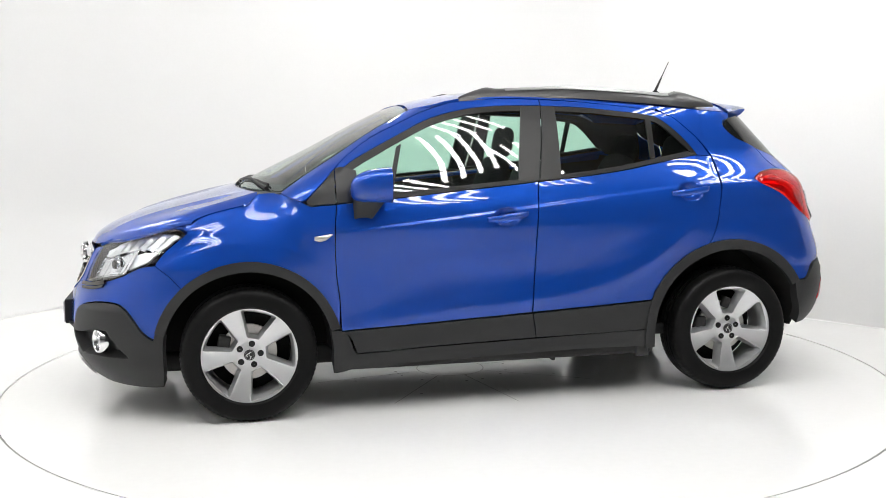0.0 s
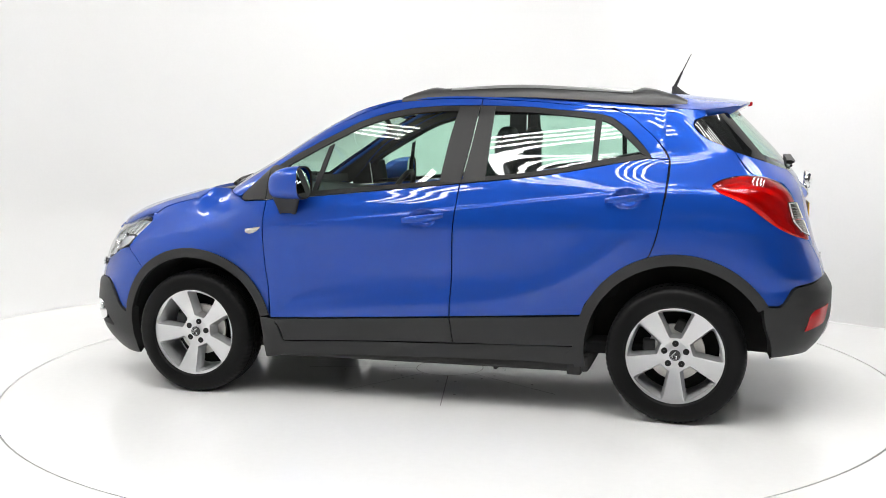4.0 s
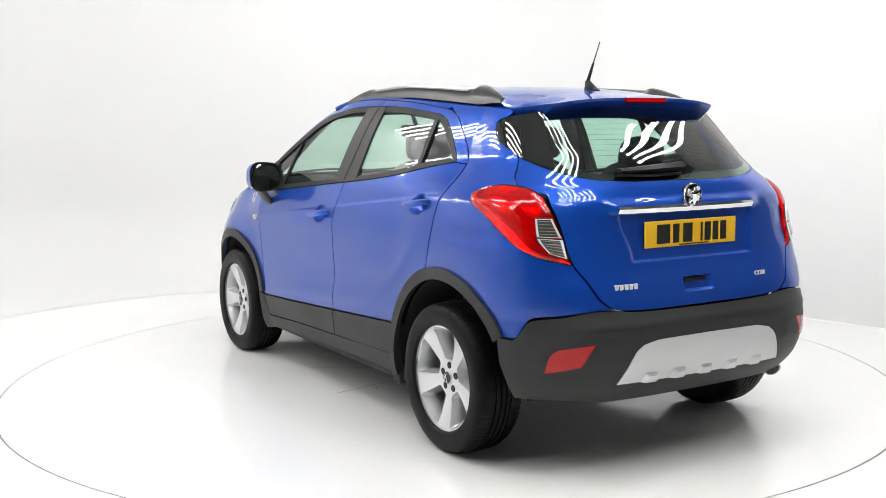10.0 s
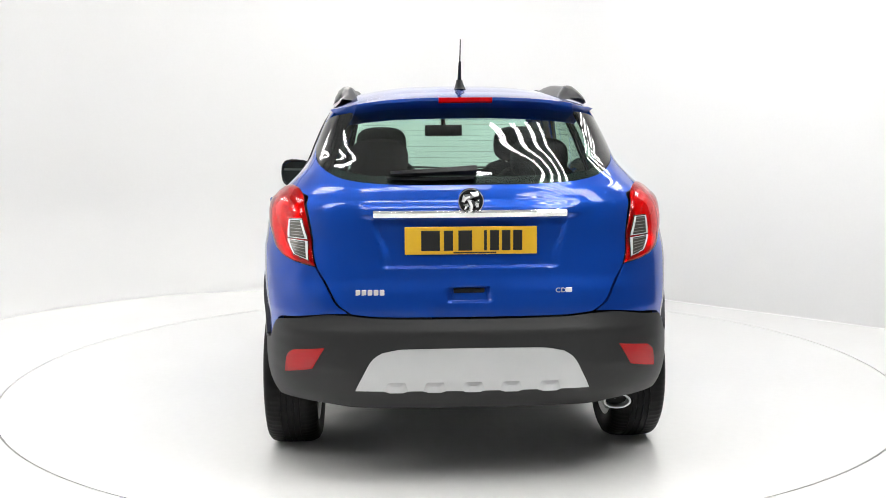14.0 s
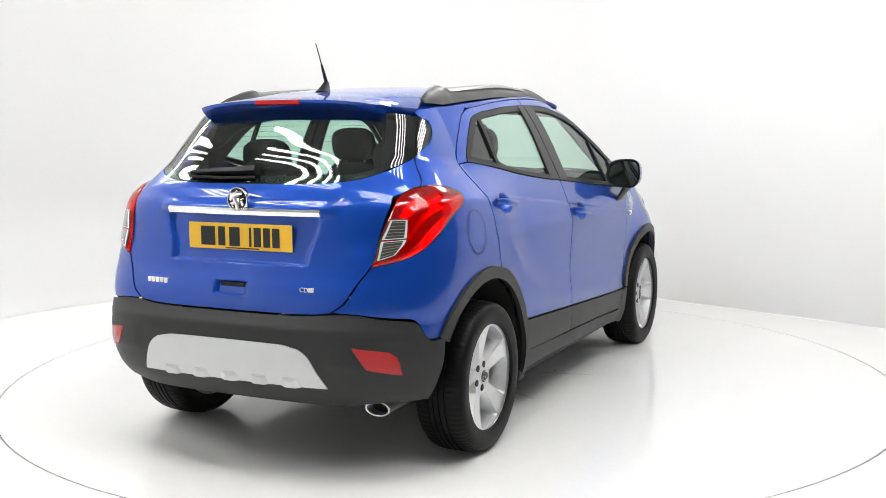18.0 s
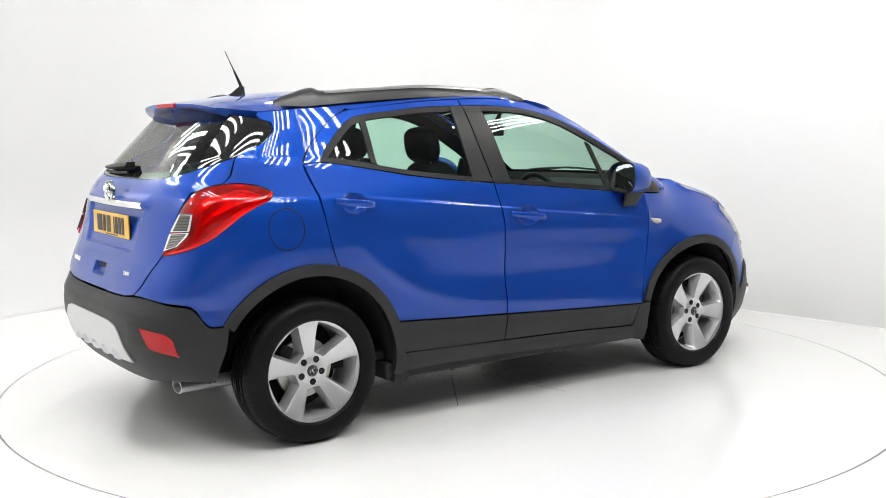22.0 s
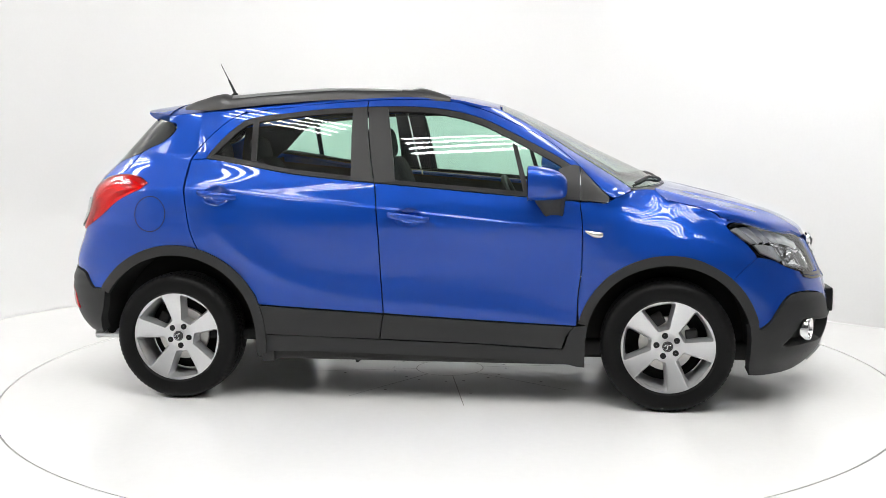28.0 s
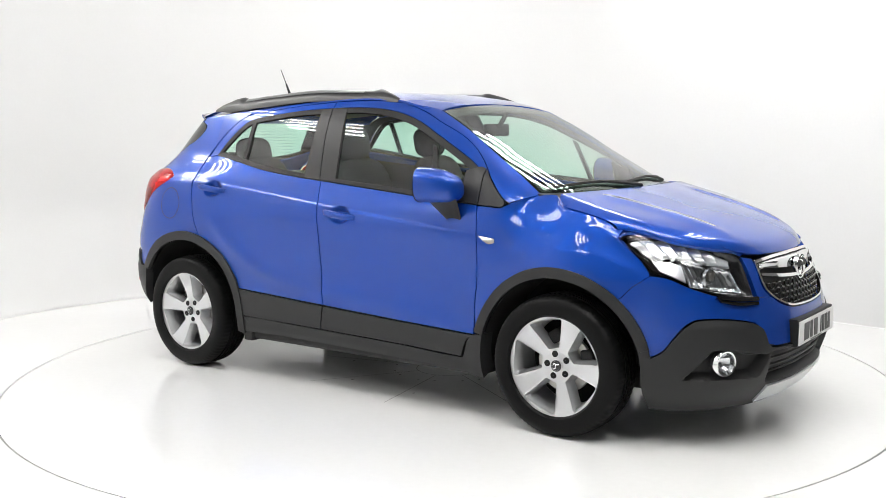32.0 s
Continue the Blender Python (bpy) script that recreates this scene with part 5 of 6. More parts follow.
    for sgn in (1, -1):
        ribbon(bm, [(2.25, .722), (2.15, .732), (2.05, .748), (2.014, .754)], [(2.25, .736), (2.15, .746), (2.05, .761), (2.014, .766)], 24, 4, on_skin, sgn, gap=0, flange=.02, out=.006)
    part("chrome_bar", bm, M_CHROME, gr, "thin chrome bar")
    # honeycomb: staggered rows of rounded six-sided cells
    for row in range(4):
        for col in range(-8, 9):
            y, z = (col + .5 * (row % 2)) * .046, .628 + .0255 * row
            if abs(y) > .37:
                continue
            f = math.acos((abs(y) / float(half_width(FRONT, z)))**(float(nose_n(z)) / 2))
            s = FRONT + f * 2 / math.pi
            if z - .013 < np.interp(s, [2.017, 2.042, 2.082, 2.153, 2.25], [.714, .673, .640, .613, .606]):
                continue
            x = float(skin(s, z)[0])
            lean = (float(skin(s - .01, z)[0]) - x) / max(1e-4, float(skin(s - .01, z)[1]) - abs(y)) * math.copysign(1, y)
            ring = [(dy, dz) for dy, dz in ((.024, 0), (.0195, .008), (.012, .0125), (-.012, .0125), (-.0195, .008), (-.024, 0), (-.0195, -.008), (-.012, -.0125), (.012, -.0125), (.0195, -.008), (.024, 0))]
            bm = bmesh.new()
            tube(bm, [(x - .012 + dy * lean, y + dy, z + dz) for dy, dz in ring], .0042, 6)
            part("grille_cell", bm, M_GLOSSBLACK, gr)
    badge(gr, (2.112, 0, .765), 1, .062)
    # head lamps
    for sgn in (1, -1):
        hl = empty("head_lamp")
        hl.parent = car
        hl["label"] = "swept-back clear head lamp with chrome reflectors"
        lo = [(1.514, .922), (1.535, .885), (1.562, .835), (1.582, .79), (1.629, .768), (1.717, .719), (1.817, .684), (1.90, .675), (1.950, .674)]
        up = [(1.514, .922), (1.545, .938), (1.60, .947), (1.652, .948), (1.755, .934), (1.824, .905), (1.91, .860), (1.942, .842)]
        a, b = smoothline(even(lo), 40), smoothline(even(up), 40)
        v = np.linspace(0, 1, 18)[None, :, None]
        G = a[:, None] * (1 - v) + b[:, None] * v
        P = on_skin(G)
        bm = bmesh.new()
        sheet(bm, P, gap=.001, flange=.006, out=.004, sgn=sgn)
        part("lens", bm, M_LENS, hl, "clear lens")
        # dark bowl behind
        bm = bmesh.new()
        uu = np.sin(np.pi * np.linspace(0, 1, 40))[:, None] ** .5 * np.sin(np.pi * v[0, :, 0])[None] ** .5
        sheet(bm, P - normals(P) * (.006 + .085 * uu**.7)[..., None], gap=0, flange=0, sgn=sgn)
        part("housing", bm, M_BEZEL, hl, "gloss black lamp bezel")
        # silvered upper strip, outer bowl and main bowl
        bm = bmesh.new()
        a1 = smoothline(even([(1.600, .842), (1.66, .850), (1.73, .842), (1.80, .826), (1.900, .795)]), 57)
        b1 = smoothline(even([(1.548, .925), (1.60, .936), (1.66, .936), (1.76, .918), (1.84, .886), (1.912, .838)]), 57)
        w1 = np.linspace(0, 1, 9)[None, :, None]
        P1 = on_skin(a1[:, None] * (1 - w1) + b1[:, None] * w1)
        saw = ((np.arange(57) % 8) / 8 * .008)[:, None] + np.array([0, .003, .005, .004, .001, .003, .005, .003, 0])[None]
        sheet(bm, P1 + normals(P1) * (saw - .008)[..., None], gap=0, flange=.015, out=-.024, sgn=sgn)
        part("upper_reflector", bm, M_BOWL, hl, "silvered faceted reflector strip")
        # main reflector: a deep squarish bowl with upright flutes
        for (c, w, h, dep) in (((1.792, .764), .098, .055, .034),):
            bm = bmesh.new()
            Q = np.zeros((41, 21, 3))
            for i in range(41):
                for j in range(21):
                    u1, v1 = i / 20 - 1, j / 10 - 1
                    p = skin(c[0] + u1 * w - v1 * .012, c[1] + v1 * h * (1 - .12 * u1) - u1 * .024)
                    n0 = np.array([.75, .6, .15])
                    Q[i, j] = p - n0 * (.006 + dep * math.sqrt(max(0, (1 - u1**4) * (1 - v1**4))) + .0022 * math.cos(u1 * 26) * (abs(u1) > .3))
            Q[..., 1] *= sgn
            grid_mesh(bm, Q, sgn < 0)
            part("reflector", bm, M_CHROME, hl, "chrome main reflector bowl")
        bm = bmesh.new()
        ribbon(bm, [(1.615, .80), (1.66, .775), (1.70, .75)], [(1.60, .842), (1.655, .838), (1.70, .822)], 14, 6, on_skin, sgn, gap=0, flange=.01, out=-.016)
        part("side_reflector", bm, M_BOWL, hl)
        bm = bmesh.new()
        p = skin(1.815, .765)
        mm = Matrix.Translation((p[0] - .020, p[1] * sgn, .765)) @ Matrix.Rotation(radians(-90 + sgn * 20), 4, "Z")
        lathe(bm, [(.023, -.03), (.023, -.006), (.019, .002), (.001, .006)], 24, m=mm)
        bmesh.ops.recalc_face_normals(bm, faces=bm.faces)
        part("bulb_cap", bm, M_CELL, hl)
        bm = bmesh.new()
        lathe(bm, [(.030, -.03), (.034, -.012), (.033, -.009), (.027, -.022)], 24, m=mm)
        bmesh.ops.recalc_face_normals(bm, faces=bm.faces)
        part("bulb_collar", bm, M_CHROME, hl)
        bm = bmesh.new()
        ribbon(bm, [(1.795, .688), (1.88, .673), (1.958, .669)], [(1.785, .672), (1.88, .655), (1.958, .652)], 14, 4, on_skin, sgn, gap=0, flange=.03, out=.017)
        ribbon(bm, [(1.795, .669), (1.88, .652), (1.955, .649)], [(1.80, .656), (1.88, .638), (1.955, .636)], 14, 4, on_skin, sgn, gap=0, flange=.03, out=.012)
        part("lower_trim", bm, M_BEZEL, hl, "gloss black fin under the lamp")


def mirrors(car):
    for sgn in (1, -1):
        root = empty("wing_mirror")
        root.parent = car
        root["label"] = "blue door mirror on a grey plastic arm"
        # housing: a rounded shell, open to the rear
        bm = bmesh.new()
        P = np.zeros((25, 25, 3))
        c = Vector((.660, .918, 1.150))
        for i in range(25):
            for j in range(25):
                a = 2 * math.pi * i / 24
                b = math.pi / 2 * j / 24
                ca, sa = math.cos(a), math.sin(a)
                ry = .102 * abs(ca)**.72 * (1 if ca > 0 else -1)
                rz = .085 * abs(sa)**.72 * (1 if sa > 0 else -1)
                k = math.cos(b)**.55
                x = c.x - .072 + .190 * math.sin(b)**.9
                y = c.y + ry * k + .015 * (1 - math.sin(b)) - .02
                z = c.z + rz * k * (1 + .10 * ca) + .005 * ca - .022 * math.sin(b)**2
                P[i, j] = (x, y * sgn, z)
        grid_mesh(bm, P, sgn < 0)
        bmesh.ops.remove_doubles(bm, verts=bm.verts, dist=.0004)
        bmesh.ops.recalc_face_normals(bm, faces=bm.faces)
        part("housing", bm, M_PAINT, root, "blue mirror housing")
        bm = bmesh.new()
        ring, inner = [], []
        for i in range(24):
            a = 2 * math.pi * i / 24
            ca, sa = math.cos(a), math.sin(a)
            ry = .102 * abs(ca)**.72 * (1 if ca > 0 else -1)
            rz = .085 * abs(sa)**.72 * (1 if sa > 0 else -1) * (1 + .10 * ca)
            ring.append(bm.verts.new((c.x - .076, (c.y - .005 + ry) * sgn, c.z + rz)))
            inner.append(bm.verts.new((c.x - .068, (c.y - .005 + ry * .88) * sgn, c.z + rz * .88)))
        for i in range(24):
            bm.faces.new((ring[i], ring[(i + 1) % 24], inner[(i + 1) % 24], inner[i]))
        bmesh.ops.recalc_face_normals(bm, faces=bm.faces)
        part("frame", bm, M_BLACK, root)
        bm = bmesh.new()
        bm.faces.new([bm.verts.new((c.x - .064 + .012 * math.copysign(abs(math.sin(a))**.72, math.sin(a)), (c.y - .005 + .102 * .9 * abs(math.cos(a))**.72 * (1 if math.cos(a) > 0 else -1)) * sgn, c.z + .085 * .9 * abs(math.sin(a))**.72 * (1 if math.sin(a) > 0 else -1))) for a in np.linspace(0, 2 * math.pi, 24, endpoint=False)])
        part("mirror_glass", bm, M_MIRROR, root, "mirror glass", smooth=False)
        # arm
        bm = bmesh.new()
        rows = []
        for k in np.linspace(0, 1, 9):
            zc = 1.088 - .115 * k
            yc = .925 - .080 * k
            xc = .690 + .022 * k
            hx, hy = .082 - .040 * k, .034 - .010 * k
            rows.append([(xc + hx * math.copysign(abs(math.cos(a))**.7, math.cos(a)), (yc + hy * math.sin(a)) * sgn, zc + .016 * math.sin(a) + .012 * math.cos(a) * (1 - k)) for a in np.linspace(0, 2 * math.pi, 21)])
        grid_mesh(bm, np.array(rows))
        bmesh.ops.recalc_face_normals(bm, faces=bm.faces)
        part("arm", bm, M_CLAD, root, "grey plastic mirror arm")


def wheel(car):
    """One wheel: its middle at the origin, its outer face to +y."""
    root = empty("wheel")
    root.parent = car
    root["label"] = "five-spoke silver alloy wheel with a black tyre"
    # tyre
    prof = [(.232, .02), (.242, .032), (.252, .034), (.268, .036), (.285, .037), (.305, .034), (.318, .026), (.325, .016), (.3285, .006)]
    tread = [(.331, -.005), (.3325, -.022), (.3335, -.036), (.327, -.037), (.327, -.043), (.3338, -.044), (.334, -.062), (.327, -.063), (.327, -.070), (.334, -.071), (.334, -.088), (.327, -.089), (.327, -.096), (.3338, -.097),
             (.3335, -.112), (.3275, -.113), (.3275, -.119), (.3335, -.120), (.3325, -.134), (.331, -.152)]
    back = [(.3285, -.160), (.318, -.182), (.30, -.192), (.27, -.190), (.24, -.180), (.232, -.17)]
    prof = prof + tread + back
    def wob(j, k, r, y):
        if 6 <= j <= 11 and k % 3 == 0:
            return r - .0028
        if 26 <= j <= 30 and k % 3 == 0:
            return r - .0028
        return r
    bm = bmesh.new()
    lathe(bm, prof, 240, wobble=wob)
    bmesh.ops.recalc_face_normals(bm, faces=bm.faces)
    part("tyre", bm, M_RUBBER, root, "black rubber tyre")
    # rim barrel
    bm = bmesh.new()
    lathe(bm, [(.236, .024), (.243, .030), (.244, .026), (.238, .012), (.2245, .004), (.222, -.03), (.214, -.07), (.212, -.17), (.236, -.18)], 96)
    bmesh.ops.recalc_face_normals(bm, faces=bm.faces)
    part("rim", bm, M_ALLOY, root, "silver alloy rim")
    # spokes, five alike: flat arms between rounded pockets with bevelled edges
    face_y = curve([(.04, -.0205), (.06, -.0195), (.10, -.016), (.15, -.008), (.20, .003), (.236, .014)])
    mid, n = .152, 60

    def reach(corners, soft):
        """Distance from the pocket's middle to a rounded outline, all round from inside to outside."""
        th = np.linspace(0, 2 * math.pi, 720, endpoint=False)
        d = np.full(720, 9.0)
        for (r0, w0), (r1, w1) in zip(corners, corners[1:] + corners[:1]):
            ax, ay, bx, by = r0 - mid, w0, r1 - mid, w1
            den = np.cos(th) * (by - ay) - np.sin(th) * (bx - ax)
            den = np.where(np.abs(den) < 1e-9, 1e-9, den)
            k = (ax * (by - ay) - ay * (bx - ax)) / den
            u = (ax * np.sin(th) - ay * np.cos(th)) / den
            d = np.where((k > 1e-6) & (u >= -1e-6) & (u <= 1 + 1e-6), np.minimum(d, k), d)
        w = int(soft)
        return np.mean([np.roll(d, q) for q in range(-w, w + 1)], axis=0)

    def outline(ri, wi, ro, wo, soft):
        return reach([(ri, -wi), (ro - .006, -wo), (ro, -wo * .5), (ro + .002, 0), (ro, wo * .5), (ro - .006, wo), (ri, wi)], soft)
    opening, bevel, crest = outline(.090, .0225, .2085, .075, 11), outline(.080, .029, .2165, .089, 9), outline(.0775, .0315, .2185, .0925, 8)
    t36 = math.tan(radians(36))

    def sector(th):
        """Distance to the edge of the pocket's fifth of the wheel."""
        c, q = math.cos(th), math.sin(th)
        best = -mid * c + math.sqrt(mid * mid * c * c - mid * mid + .236**2)
        for sg in (1, -1):
            den = q * sg - t36 * c
            if den > 1e-6:
                best = min(best, mid * t36 / den)
        disc = mid * mid * c * c - mid * mid + .045**2
        if c < 0 and disc > 0:
            best = min(best, -mid * c - math.sqrt(disc))
        return best
    for k in range(5):
        bm = bmesh.new()
        for side in (1, -1):
            turn = radians(90 + 72 * k + 36 * side)
            grid = []
            for i in range(n + 1):
                th = math.pi * i / n
                q = int(round(th / (2 * math.pi) * 720)) % 720
                far = sector(th)
                row = []
                for d, dy in [(opening[q] * .95, -.065), (opening[q], -.026), ((opening[q] + bevel[q]) / 2, -.014), (bevel[q], .002), (crest[q], .0)] + [(crest[q] + (far - crest[q]) * v, 0) for v in (.25, .5, .75, 1)]:
                    x, w = mid + d * math.cos(th), d * math.sin(th) * -side
                    r = math.hypot(x, w)
                    a = turn + math.atan2(w, x)
                    row.append((r * math.cos(a), float(face_y(min(r, .236))) + dy, r * math.sin(a)))
                grid.append(row)
            grid_mesh(bm, np.array(grid), side > 0)
        bmesh.ops.remove_doubles(bm, verts=bm.verts, dist=.0003)
        bmesh.ops.recalc_face_normals(bm, faces=bm.faces)
        if sum(f.normal.y * f.calc_area() for f in bm.faces) < 0:
            bmesh.ops.reverse_faces(bm, faces=bm.faces)
        part("spoke", bm, M_ALLOY, root, "wide flat silver spoke with bevelled edges")
    # hub cap
    bm = bmesh.new()
    lathe(bm, [(.066, -.0196), (.056, -.0182), (.040, -.0172), (.031, -.014), (.0285, -.009), (.024, -.007), (.001, -.006)], 32)
    bmesh.ops.recalc_face_normals(bm, faces=bm.faces)
    part("hub", bm, M_ALLOY, root)
    bm = bmesh.new()
    lathe(bm, [(.027, -.006), (.026, -.003), (.022, -.003)], 32)
    lathe(bm, [(.0215, -.0045), (.001, -.004)], 24)
    bmesh.ops.recalc_face_normals(bm, faces=bm.faces)
    part("hub_cap", bm, M_LAMPBACK, root, "dark grey centre cap with a chrome figure")
    bm = bmesh.new()
    tube(bm, [(-.013, -.002, .012), (0, -.001, .010), (.002, -.001, 0), (-.004, -.001, -.008), (.004, -.002, -.016)], .0032, 6)
    tube(bm, [(.004, -.001, .010), (.013, -.001, .006), (.014, -.002, -.004)], .0028, 6)
    part("figure", bm, M_CHROME, root)
    # proud black discs stand in for the shade in the bolt recesses
    for k in range(5):
        a = radians(90 + 36 + 72 * k)
        bm = bmesh.new()
        lathe(bm, [(.0158, -.0225), (.0154, -.0162), (.0125, -.0158), (.001, -.0160)], 20, m=Matrix.Translation((.054 * math.cos(a), 0, .054 * math.sin(a))))
        bmesh.ops.recalc_face_normals(bm, faces=bm.faces)
        part("bolt_shade_disc", bm, M_BLACK, root, "black disc for the shade in a wheel bolt recess")
    # brake disc and caliper
    bm = bmesh.new()
    lathe(bm, [(.075, -.085), (.138, -.085), (.138, -.107), (.075, -.107)], 64, closed=True)
    lathe(bm, [(.001, -.055), (.070, -.058), (.076, -.086)], 48)
    bmesh.ops.recalc_face_normals(bm, faces=bm.faces)
    part("brake_disc", bm, M_STEEL, root, "steel brake disc")
    bm = bmesh.new()
    lathe(bm, [(.205, -.165), (.01, -.165)], 48)
    bmesh.ops.recalc_face_normals(bm, faces=bm.faces)
    part("back_plate", bm, M_LINER, root)
    bm = bmesh.new()
    lathe(bm, [(.005, -.004), (.005, .012), (.003, .013), (.001, .013)], 10, m=Matrix.Translation((.203 * math.cos(radians(232)), -.012, .203 * math.sin(radians(232)))))
    part("valve", bm, M_BLACK, root)
    return root


def wheels(car):
    first = wheel(car)
    places = [(1.2775, 1), (-1.2775, 1), (1.2775, -1), (-1.2775, -1)]
    for i, (x, s) in enumerate(places):
        m = pose(x, (.845 if x > 0 else .838) * s, .330 if x > 0 else .333, 0, (22.5, 35, -22.5, 7)[i], 0 if s > 0 else 180)
        if i == 0:
            first.matrix_basis = m
            root = first
        else:
            root = copy_thing(first, m)
        bm = bmesh.new()
        a = radians(35 if s * x > 0 else 150)
        box(bm, .098, .158, -.125, -.062, -.06, .06, .012, Matrix.Rotation(-a, 4, "Y"))
        part("caliper", bm, M_DARK, root, "dark grey brake caliper")


def underbody(car):
    # wheel housings
    for hub in (FH, RH):
        for sgn in (1, -1):
            bm = bmesh.new()
            r = .415 if hub is FH else .442
            rows = []
            for a in np.linspace(-8, 188, 37):
                c, s = math.cos(radians(a)), math.sin(radians(a))
                zz = max(hub[1] + r * s, .31)
                yo = float(at_x(hub[0] + r * c, max(hub[1] + r * s, .2))[1]) - .03
                rows.append([(hub[0] + r * c, yo * sgn, zz), (hub[0] + r * c * 1.0, .70 * sgn, zz), (hub[0] + r * c * .98, .56 * sgn, zz)])
            vs = grid_mesh(bm, np.array(rows), sgn > 0)
            cen = bm.verts.new((hub[0], .56 * sgn, hub[1]))
            for i in range(36):
                bm.faces.new((vs[i][2], vs[i + 1][2], cen))
            part("wheel_housing", bm, M_LINER, car, "black felt wheel arch liner")
    bm = bmesh.new()
    box(bm, -.86, .85, -.80, .80, .215, .30, .02)
    box(bm, -1.85, -.8, -.55, .55, .33, .42, .03)
    box(bm, .8, 1.95, -.55, .55, .20, .30, .03)
    part("floor_pan", bm, M_DARK, car)
    for sgn in (1, -1):
        bm = bmesh.new()
        box(bm, -.36, -.34, .60 * sgn - .04, .60 * sgn + .04, .165, .26, .008)
        part("jacking_bracket", bm, M_DARK, car)
        for x in (1.2775, -1.2775):
            bm = bmesh.new()
            tube(bm, [(x, .05 * sgn, .25), (x, .68 * sgn, .32)], .028, 8)
            part("suspension_arm", bm, M_DARK, car)
        # mud flaps of the sills beside the wheels
        bm = bmesh.new()
        box(bm, -.825, -.755, .70 if sgn > 0 else -.82, .82 if sgn > 0 else -.70, .205, .30, .008)
        part("deflector", bm, M_DARK, car)
    # inner shell, added and unseen: keeps light out of the body behind panels
    bm = bmesh.new()
    box(bm, .92, 1.95, -.52, .52, .30, .80, .05)
    part("inner_light_block", bm, M_DARK, car)


def seat(car, x, y, rear=False):
    root = empty("car_seat")
    root.parent = car
    root["label"] = "dark grey cloth car seat with a headrest"
    def cushion(nm, cx, cz, lx, ly, lz, tilt, p=3.5):
        bm = bmesh.new()
        P = np.zeros((25, 13, 3))
        m = Matrix.Translation((cx, y, cz)) @ Matrix.Rotation(radians(tilt), 4, "Y")
        for i in range(25):
            for j in range(13):
                a, b = 2 * math.pi * i / 24, math.pi * (j / 12 - .5)
                f = lambda t: (1 if t > 0 else -1) * abs(t)**(2 / p)
                v = m @ Vector((lx * f(math.cos(a)) * f(math.cos(b)), ly * f(math.sin(a)) * f(math.cos(b)), lz * f(math.sin(b))))
                P[i, j] = v
        grid_mesh(bm, P)
        bmesh.ops.remove_doubles(bm, verts=bm.verts, dist=.0005)
        bmesh.ops.recalc_face_normals(bm, faces=bm.faces)
        return part(nm, bm, M_CLOTH, root)
    w = .25 if not rear else .25
    cushion("seat_cushion", x + .05, .64, .27, w, .09, -6)
    cushion("backrest", x - .26, .93, .075, w - .02, .33, -14)
    hz = 1.335 if not rear else 1.28
    cushion("headrest", x - .375, hz, .048, .135, .095, -10, 3)
    bm = bmesh.new()
    for d in (-.06, .06):
        tube(bm, [(x - .345, y + d, 1.16), (x - .372, y + d, hz)], .007, 6)
    part("headrest_posts", bm, M_STEEL, root)


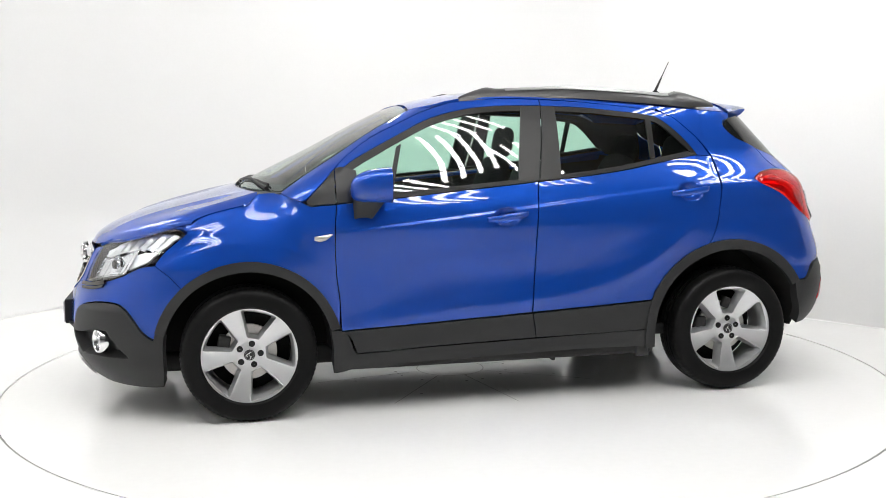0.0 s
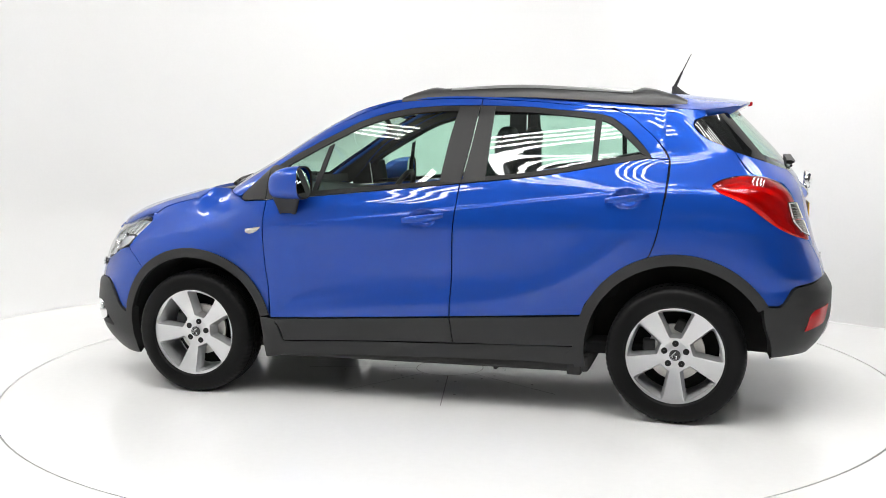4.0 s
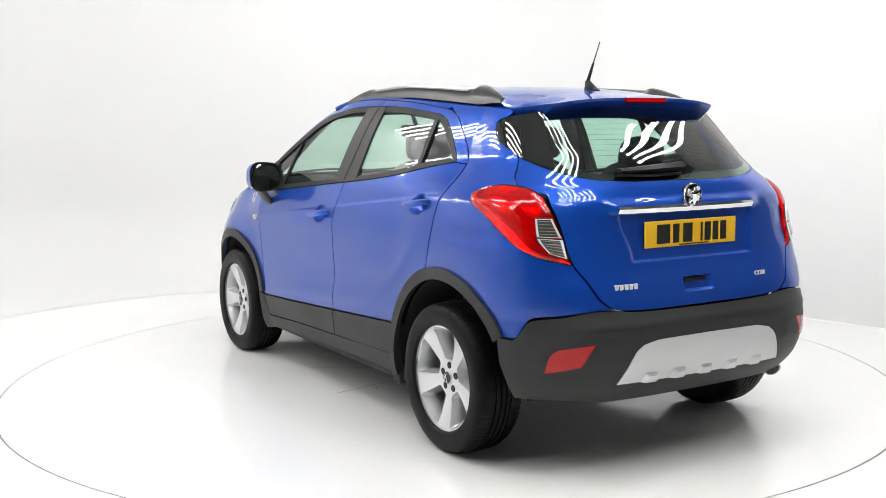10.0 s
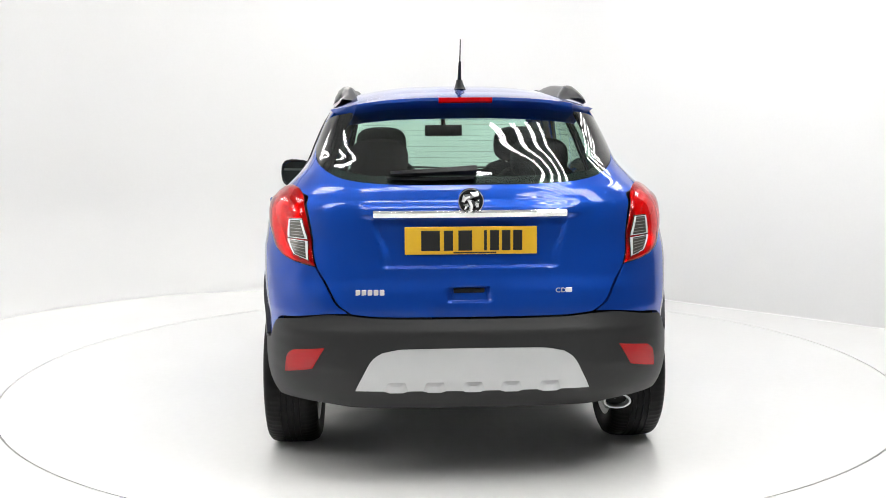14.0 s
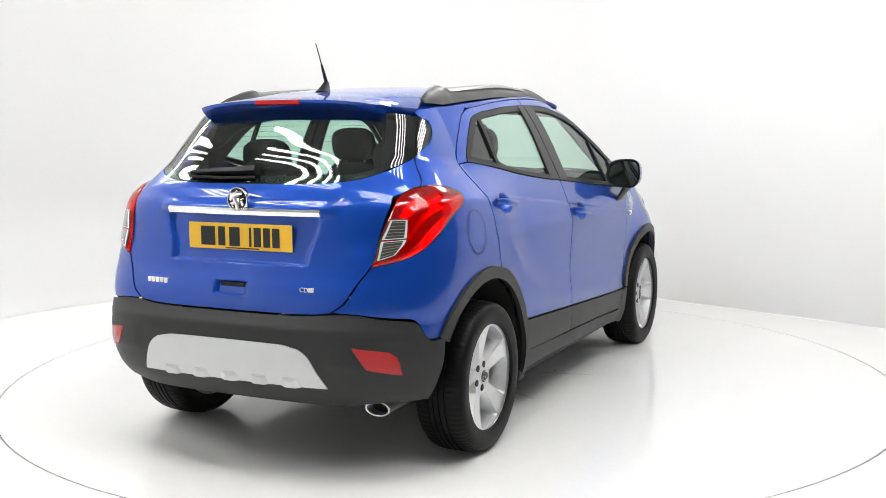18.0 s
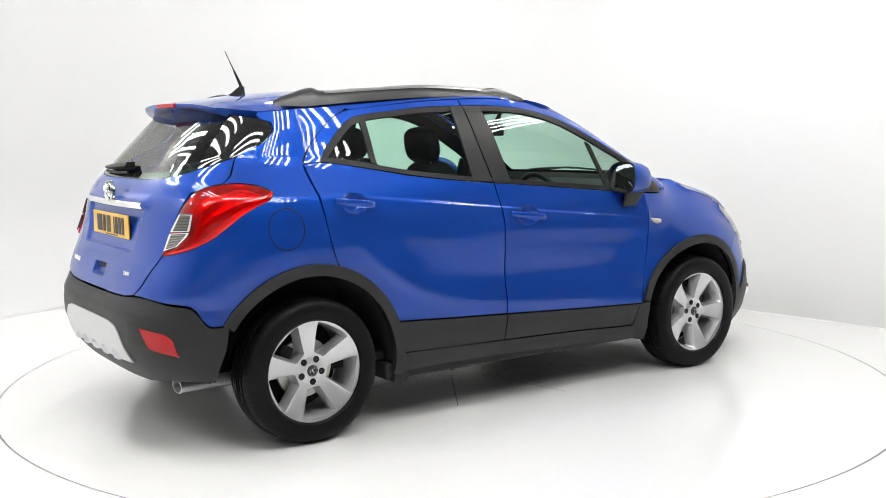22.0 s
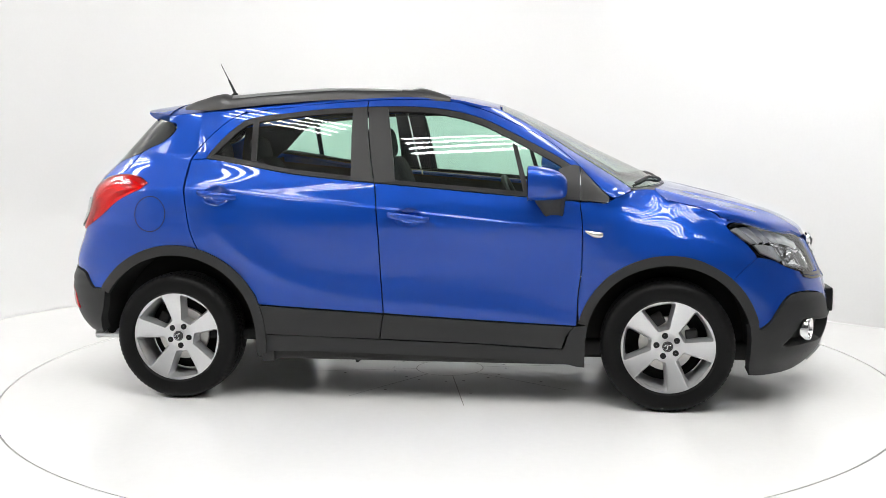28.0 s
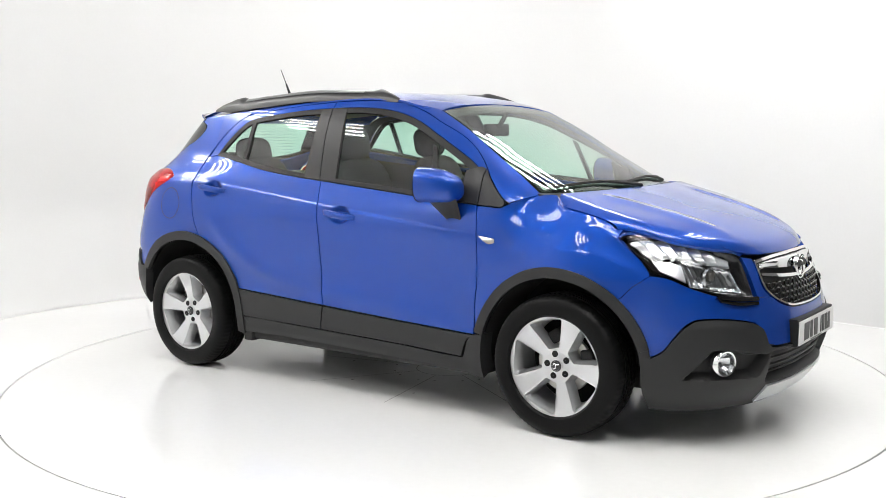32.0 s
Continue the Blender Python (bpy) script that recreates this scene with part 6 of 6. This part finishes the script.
def interior(car):
    for y in (.37, -.37):
        seat(car, .02, y)
        seat(car, -.80, y, True)
    # dashboard
    bm = bmesh.new()
    rows = []
    for k in np.linspace(-1, 1, 31):
        y = .70 * k
        rows.append([(.62, y, .55), (.60, y, .85), (.64, y, 1.00), (.72, y, 1.045), (.88, y, 1.055), (1.05, y, 1.075), (1.20 - .16 * k * k, y, 1.10)])
    grid_mesh(bm, np.array(rows), True)
    part("dashboard", bm, M_DASH, car, "dark plastic dashboard")
    # steering wheel, on the right-hand side
    root = empty("steering_wheel")
    root.parent = car
    m = Matrix.Translation((.50, -.37, .985)) @ Matrix.Rotation(radians(-24), 4, "Y") @ Matrix.Rotation(radians(90), 4, "Z")
    bm = bmesh.new()
    pts = [m @ Vector((.185 * math.cos(a), 0, .185 * math.sin(a))) for a in np.linspace(0, 2 * math.pi, 33)]
    tube(bm, pts, .016, 8, False)
    part("rim", bm, M_BLACK, root)
    bm = bmesh.new()
    lathe(bm, [(.001, .03), (.05, .028), (.07, .01), (.06, -.05)], 20, m=m)
    bmesh.ops.recalc_face_normals(bm, faces=bm.faces)
    part("boss", bm, M_BLACK, root)
    for a in (0, 180, 270):
        bm = bmesh.new()
        tube(bm, [m @ Vector((.05 * math.cos(radians(a)), 0, .05 * math.sin(radians(a)))), m @ Vector((.18 * math.cos(radians(a)), 0, .18 * math.sin(radians(a))))], .014, 6)
        part("spoke", bm, M_BLACK, root)
    # inner mirror and the roof lining
    root = empty("inner_mirror")
    root.parent = car
    bm = bmesh.new()
    box(bm, .385, .415, -.115, .115, 1.375, 1.445, .014)
    part("housing", bm, M_BLACK, root)
    bm = bmesh.new()
    tube(bm, [(.41, 0, 1.42), (.46, 0, 1.49), (.47, 0, 1.515)], .014, 8)
    part("stalk", bm, M_BLACK, root)
    bm = bmesh.new()
    x, v = np.meshgrid(np.linspace(-1.36, .33, 20), np.linspace(-.94, .94, 21), indexing="ij")
    P = top(x - ease(x, -.2, .33) * .05 * v**2, np.abs(v))
    P[..., 1] *= np.sign(v)
    P[..., 2] -= .035
    grid_mesh(bm, P)
    part("headlining", bm, M_LINING, car, "pale roof lining")
    # door cards and luggage bay, all dark
    for sgn in (1, -1):
        bm = bmesh.new()
        G = coons([(-.80, .36), (.84, .36)], [(.84, .36), (.85, 1.05)], [(-1.15, 1.255), (-.684, 1.195), (-.2, 1.145), (.85, 1.055)], [(-.80, .36), (-.80, .52), (-.90, .68), (-1.08, .79), (-1.15, .86), (-1.15, 1.255)], 24, 24)
        sheet(bm, flank(G[..., 0], G[..., 1]) * np.array([1, 1, 1]), gap=0, flange=0, out=-.06, sgn=sgn)
        part("door_card", bm, M_DASH, car, "dark door lining")
        # inside of the pillars
        bm = bmesh.new()
        G = coons([(-1.42, 1.22), (-1.16, 1.26)], [(-1.16, 1.26), (-1.08, 1.37), (-.96, 1.47)], [(-1.42, 1.45), (-.96, 1.49)], [(-1.42, 1.22), (-1.42, 1.45)], 8, 8)
        sheet(bm, on_skin(G), gap=0, flange=0, out=-.03, sgn=sgn)
        part("pillar_lining", bm, M_DASH, car, "dark rear pillar lining")
        bm = bmesh.new()
        G = coons_s([(-1.90, .80), (-1.5, .80), (-1.12, .80)], [(-1.12, .80), (-1.12, 1.27)], [(-1.62, 1.20), (-1.4, 1.23), (-1.12, 1.27)], [(-1.90, .80), (-1.80, .95), (-1.62, 1.20)], 14, 8)
        sheet(bm, on_skin(G), gap=0, flange=0, out=-.045, sgn=sgn)
        part("quarter_lining", bm, M_DASH, car, "dark luggage bay lining")
    bm = bmesh.new()
    box(bm, -1.70, -1.15, -.56, .56, .80, 1.13, .03)
    part("luggage_cover", bm, M_DASH, car, "dark luggage cover")
    bm = bmesh.new()
    box(bm, -1.2, .8, -.74, .74, .30, .36, .02)
    part("carpet", bm, M_CLOTH, car)
    bm = bmesh.new()
    box(bm, -.45, .55, -.11, .11, .36, .70, .03)
    part("console", bm, M_DASH, car, "dark centre console")


def build_car():
    car = tagged(empty("car"), "metallic blue five-door crossover car with grey plastic cladding", "car")
    roof_and_bonnet(car)
    for sgn in (1, -1):
        doors(car, sgn)
        wings(car, sgn)
    roof_gear(car)
    tail(car)
    front(car)
    mirrors(car)
    wheels(car)
    underbody(car)
    interior(car)
    # filler flap on the right rear wing
    bm = bmesh.new()
    n = 40
    c = Vector((-1.40, 0, .985))
    ring = []
    for r in (.094, .0895):
        ring.append([])
        for k in range(n):
            a = 2 * math.pi * k / n
            x, z = c.x + r * .92 * math.cos(a), c.z + r * math.sin(a)
            p = at_x(x, z)
            ring[-1].append(bm.verts.new((p[0], -p[1] - .0015, p[2])))
    for k in range(n):
        bm.faces.new((ring[0][k], ring[0][(k + 1) % n], ring[1][(k + 1) % n], ring[1][k]))
    part("filler_flap", bm, M_BLACK, car, "round filler flap joint")
    return car


studio()
# the bank at (-.7, 2.0) is added fill for bonnet and backdrop
for x, y, turn, length in ((.85, -1.8, -40, 1.1), (2.2, -2.9, -38, 1.2), (1.35, -2.85, -55, 1.2), (-.3, -2.75, 0, 1.5), (-1.95, -1.6, -51, 1.3), (-3.6, .1, -60, 1.2), (-4.0, 1.3, -50, 1.1),
                           (2.75, -.45, 80, 1.3), (1.35, 1.0, 128, 1.3), (-.7, 2.0, 5, 1.3), (-2.3, -3.8, 32, 1.4), (-4.1, -2.5, 60, 1.3), (1.5, -3.9, -30, 1.3)):
    tube_bank(x, y, 3.6, turn, length)
table = turntable()
car = build_car()


def motions():
    times = [k * .25 for k in range(129)]
    walk(table, [(t, pose(0, 0, 0, 0, 0, table_turn(t))) for t in times])
    walk(car, [(t, pose(0, 0, 0, 0, 0, table_turn(t)) @ Matrix.Translation((-.0755, .0147, 0))) for t in times])


motions()
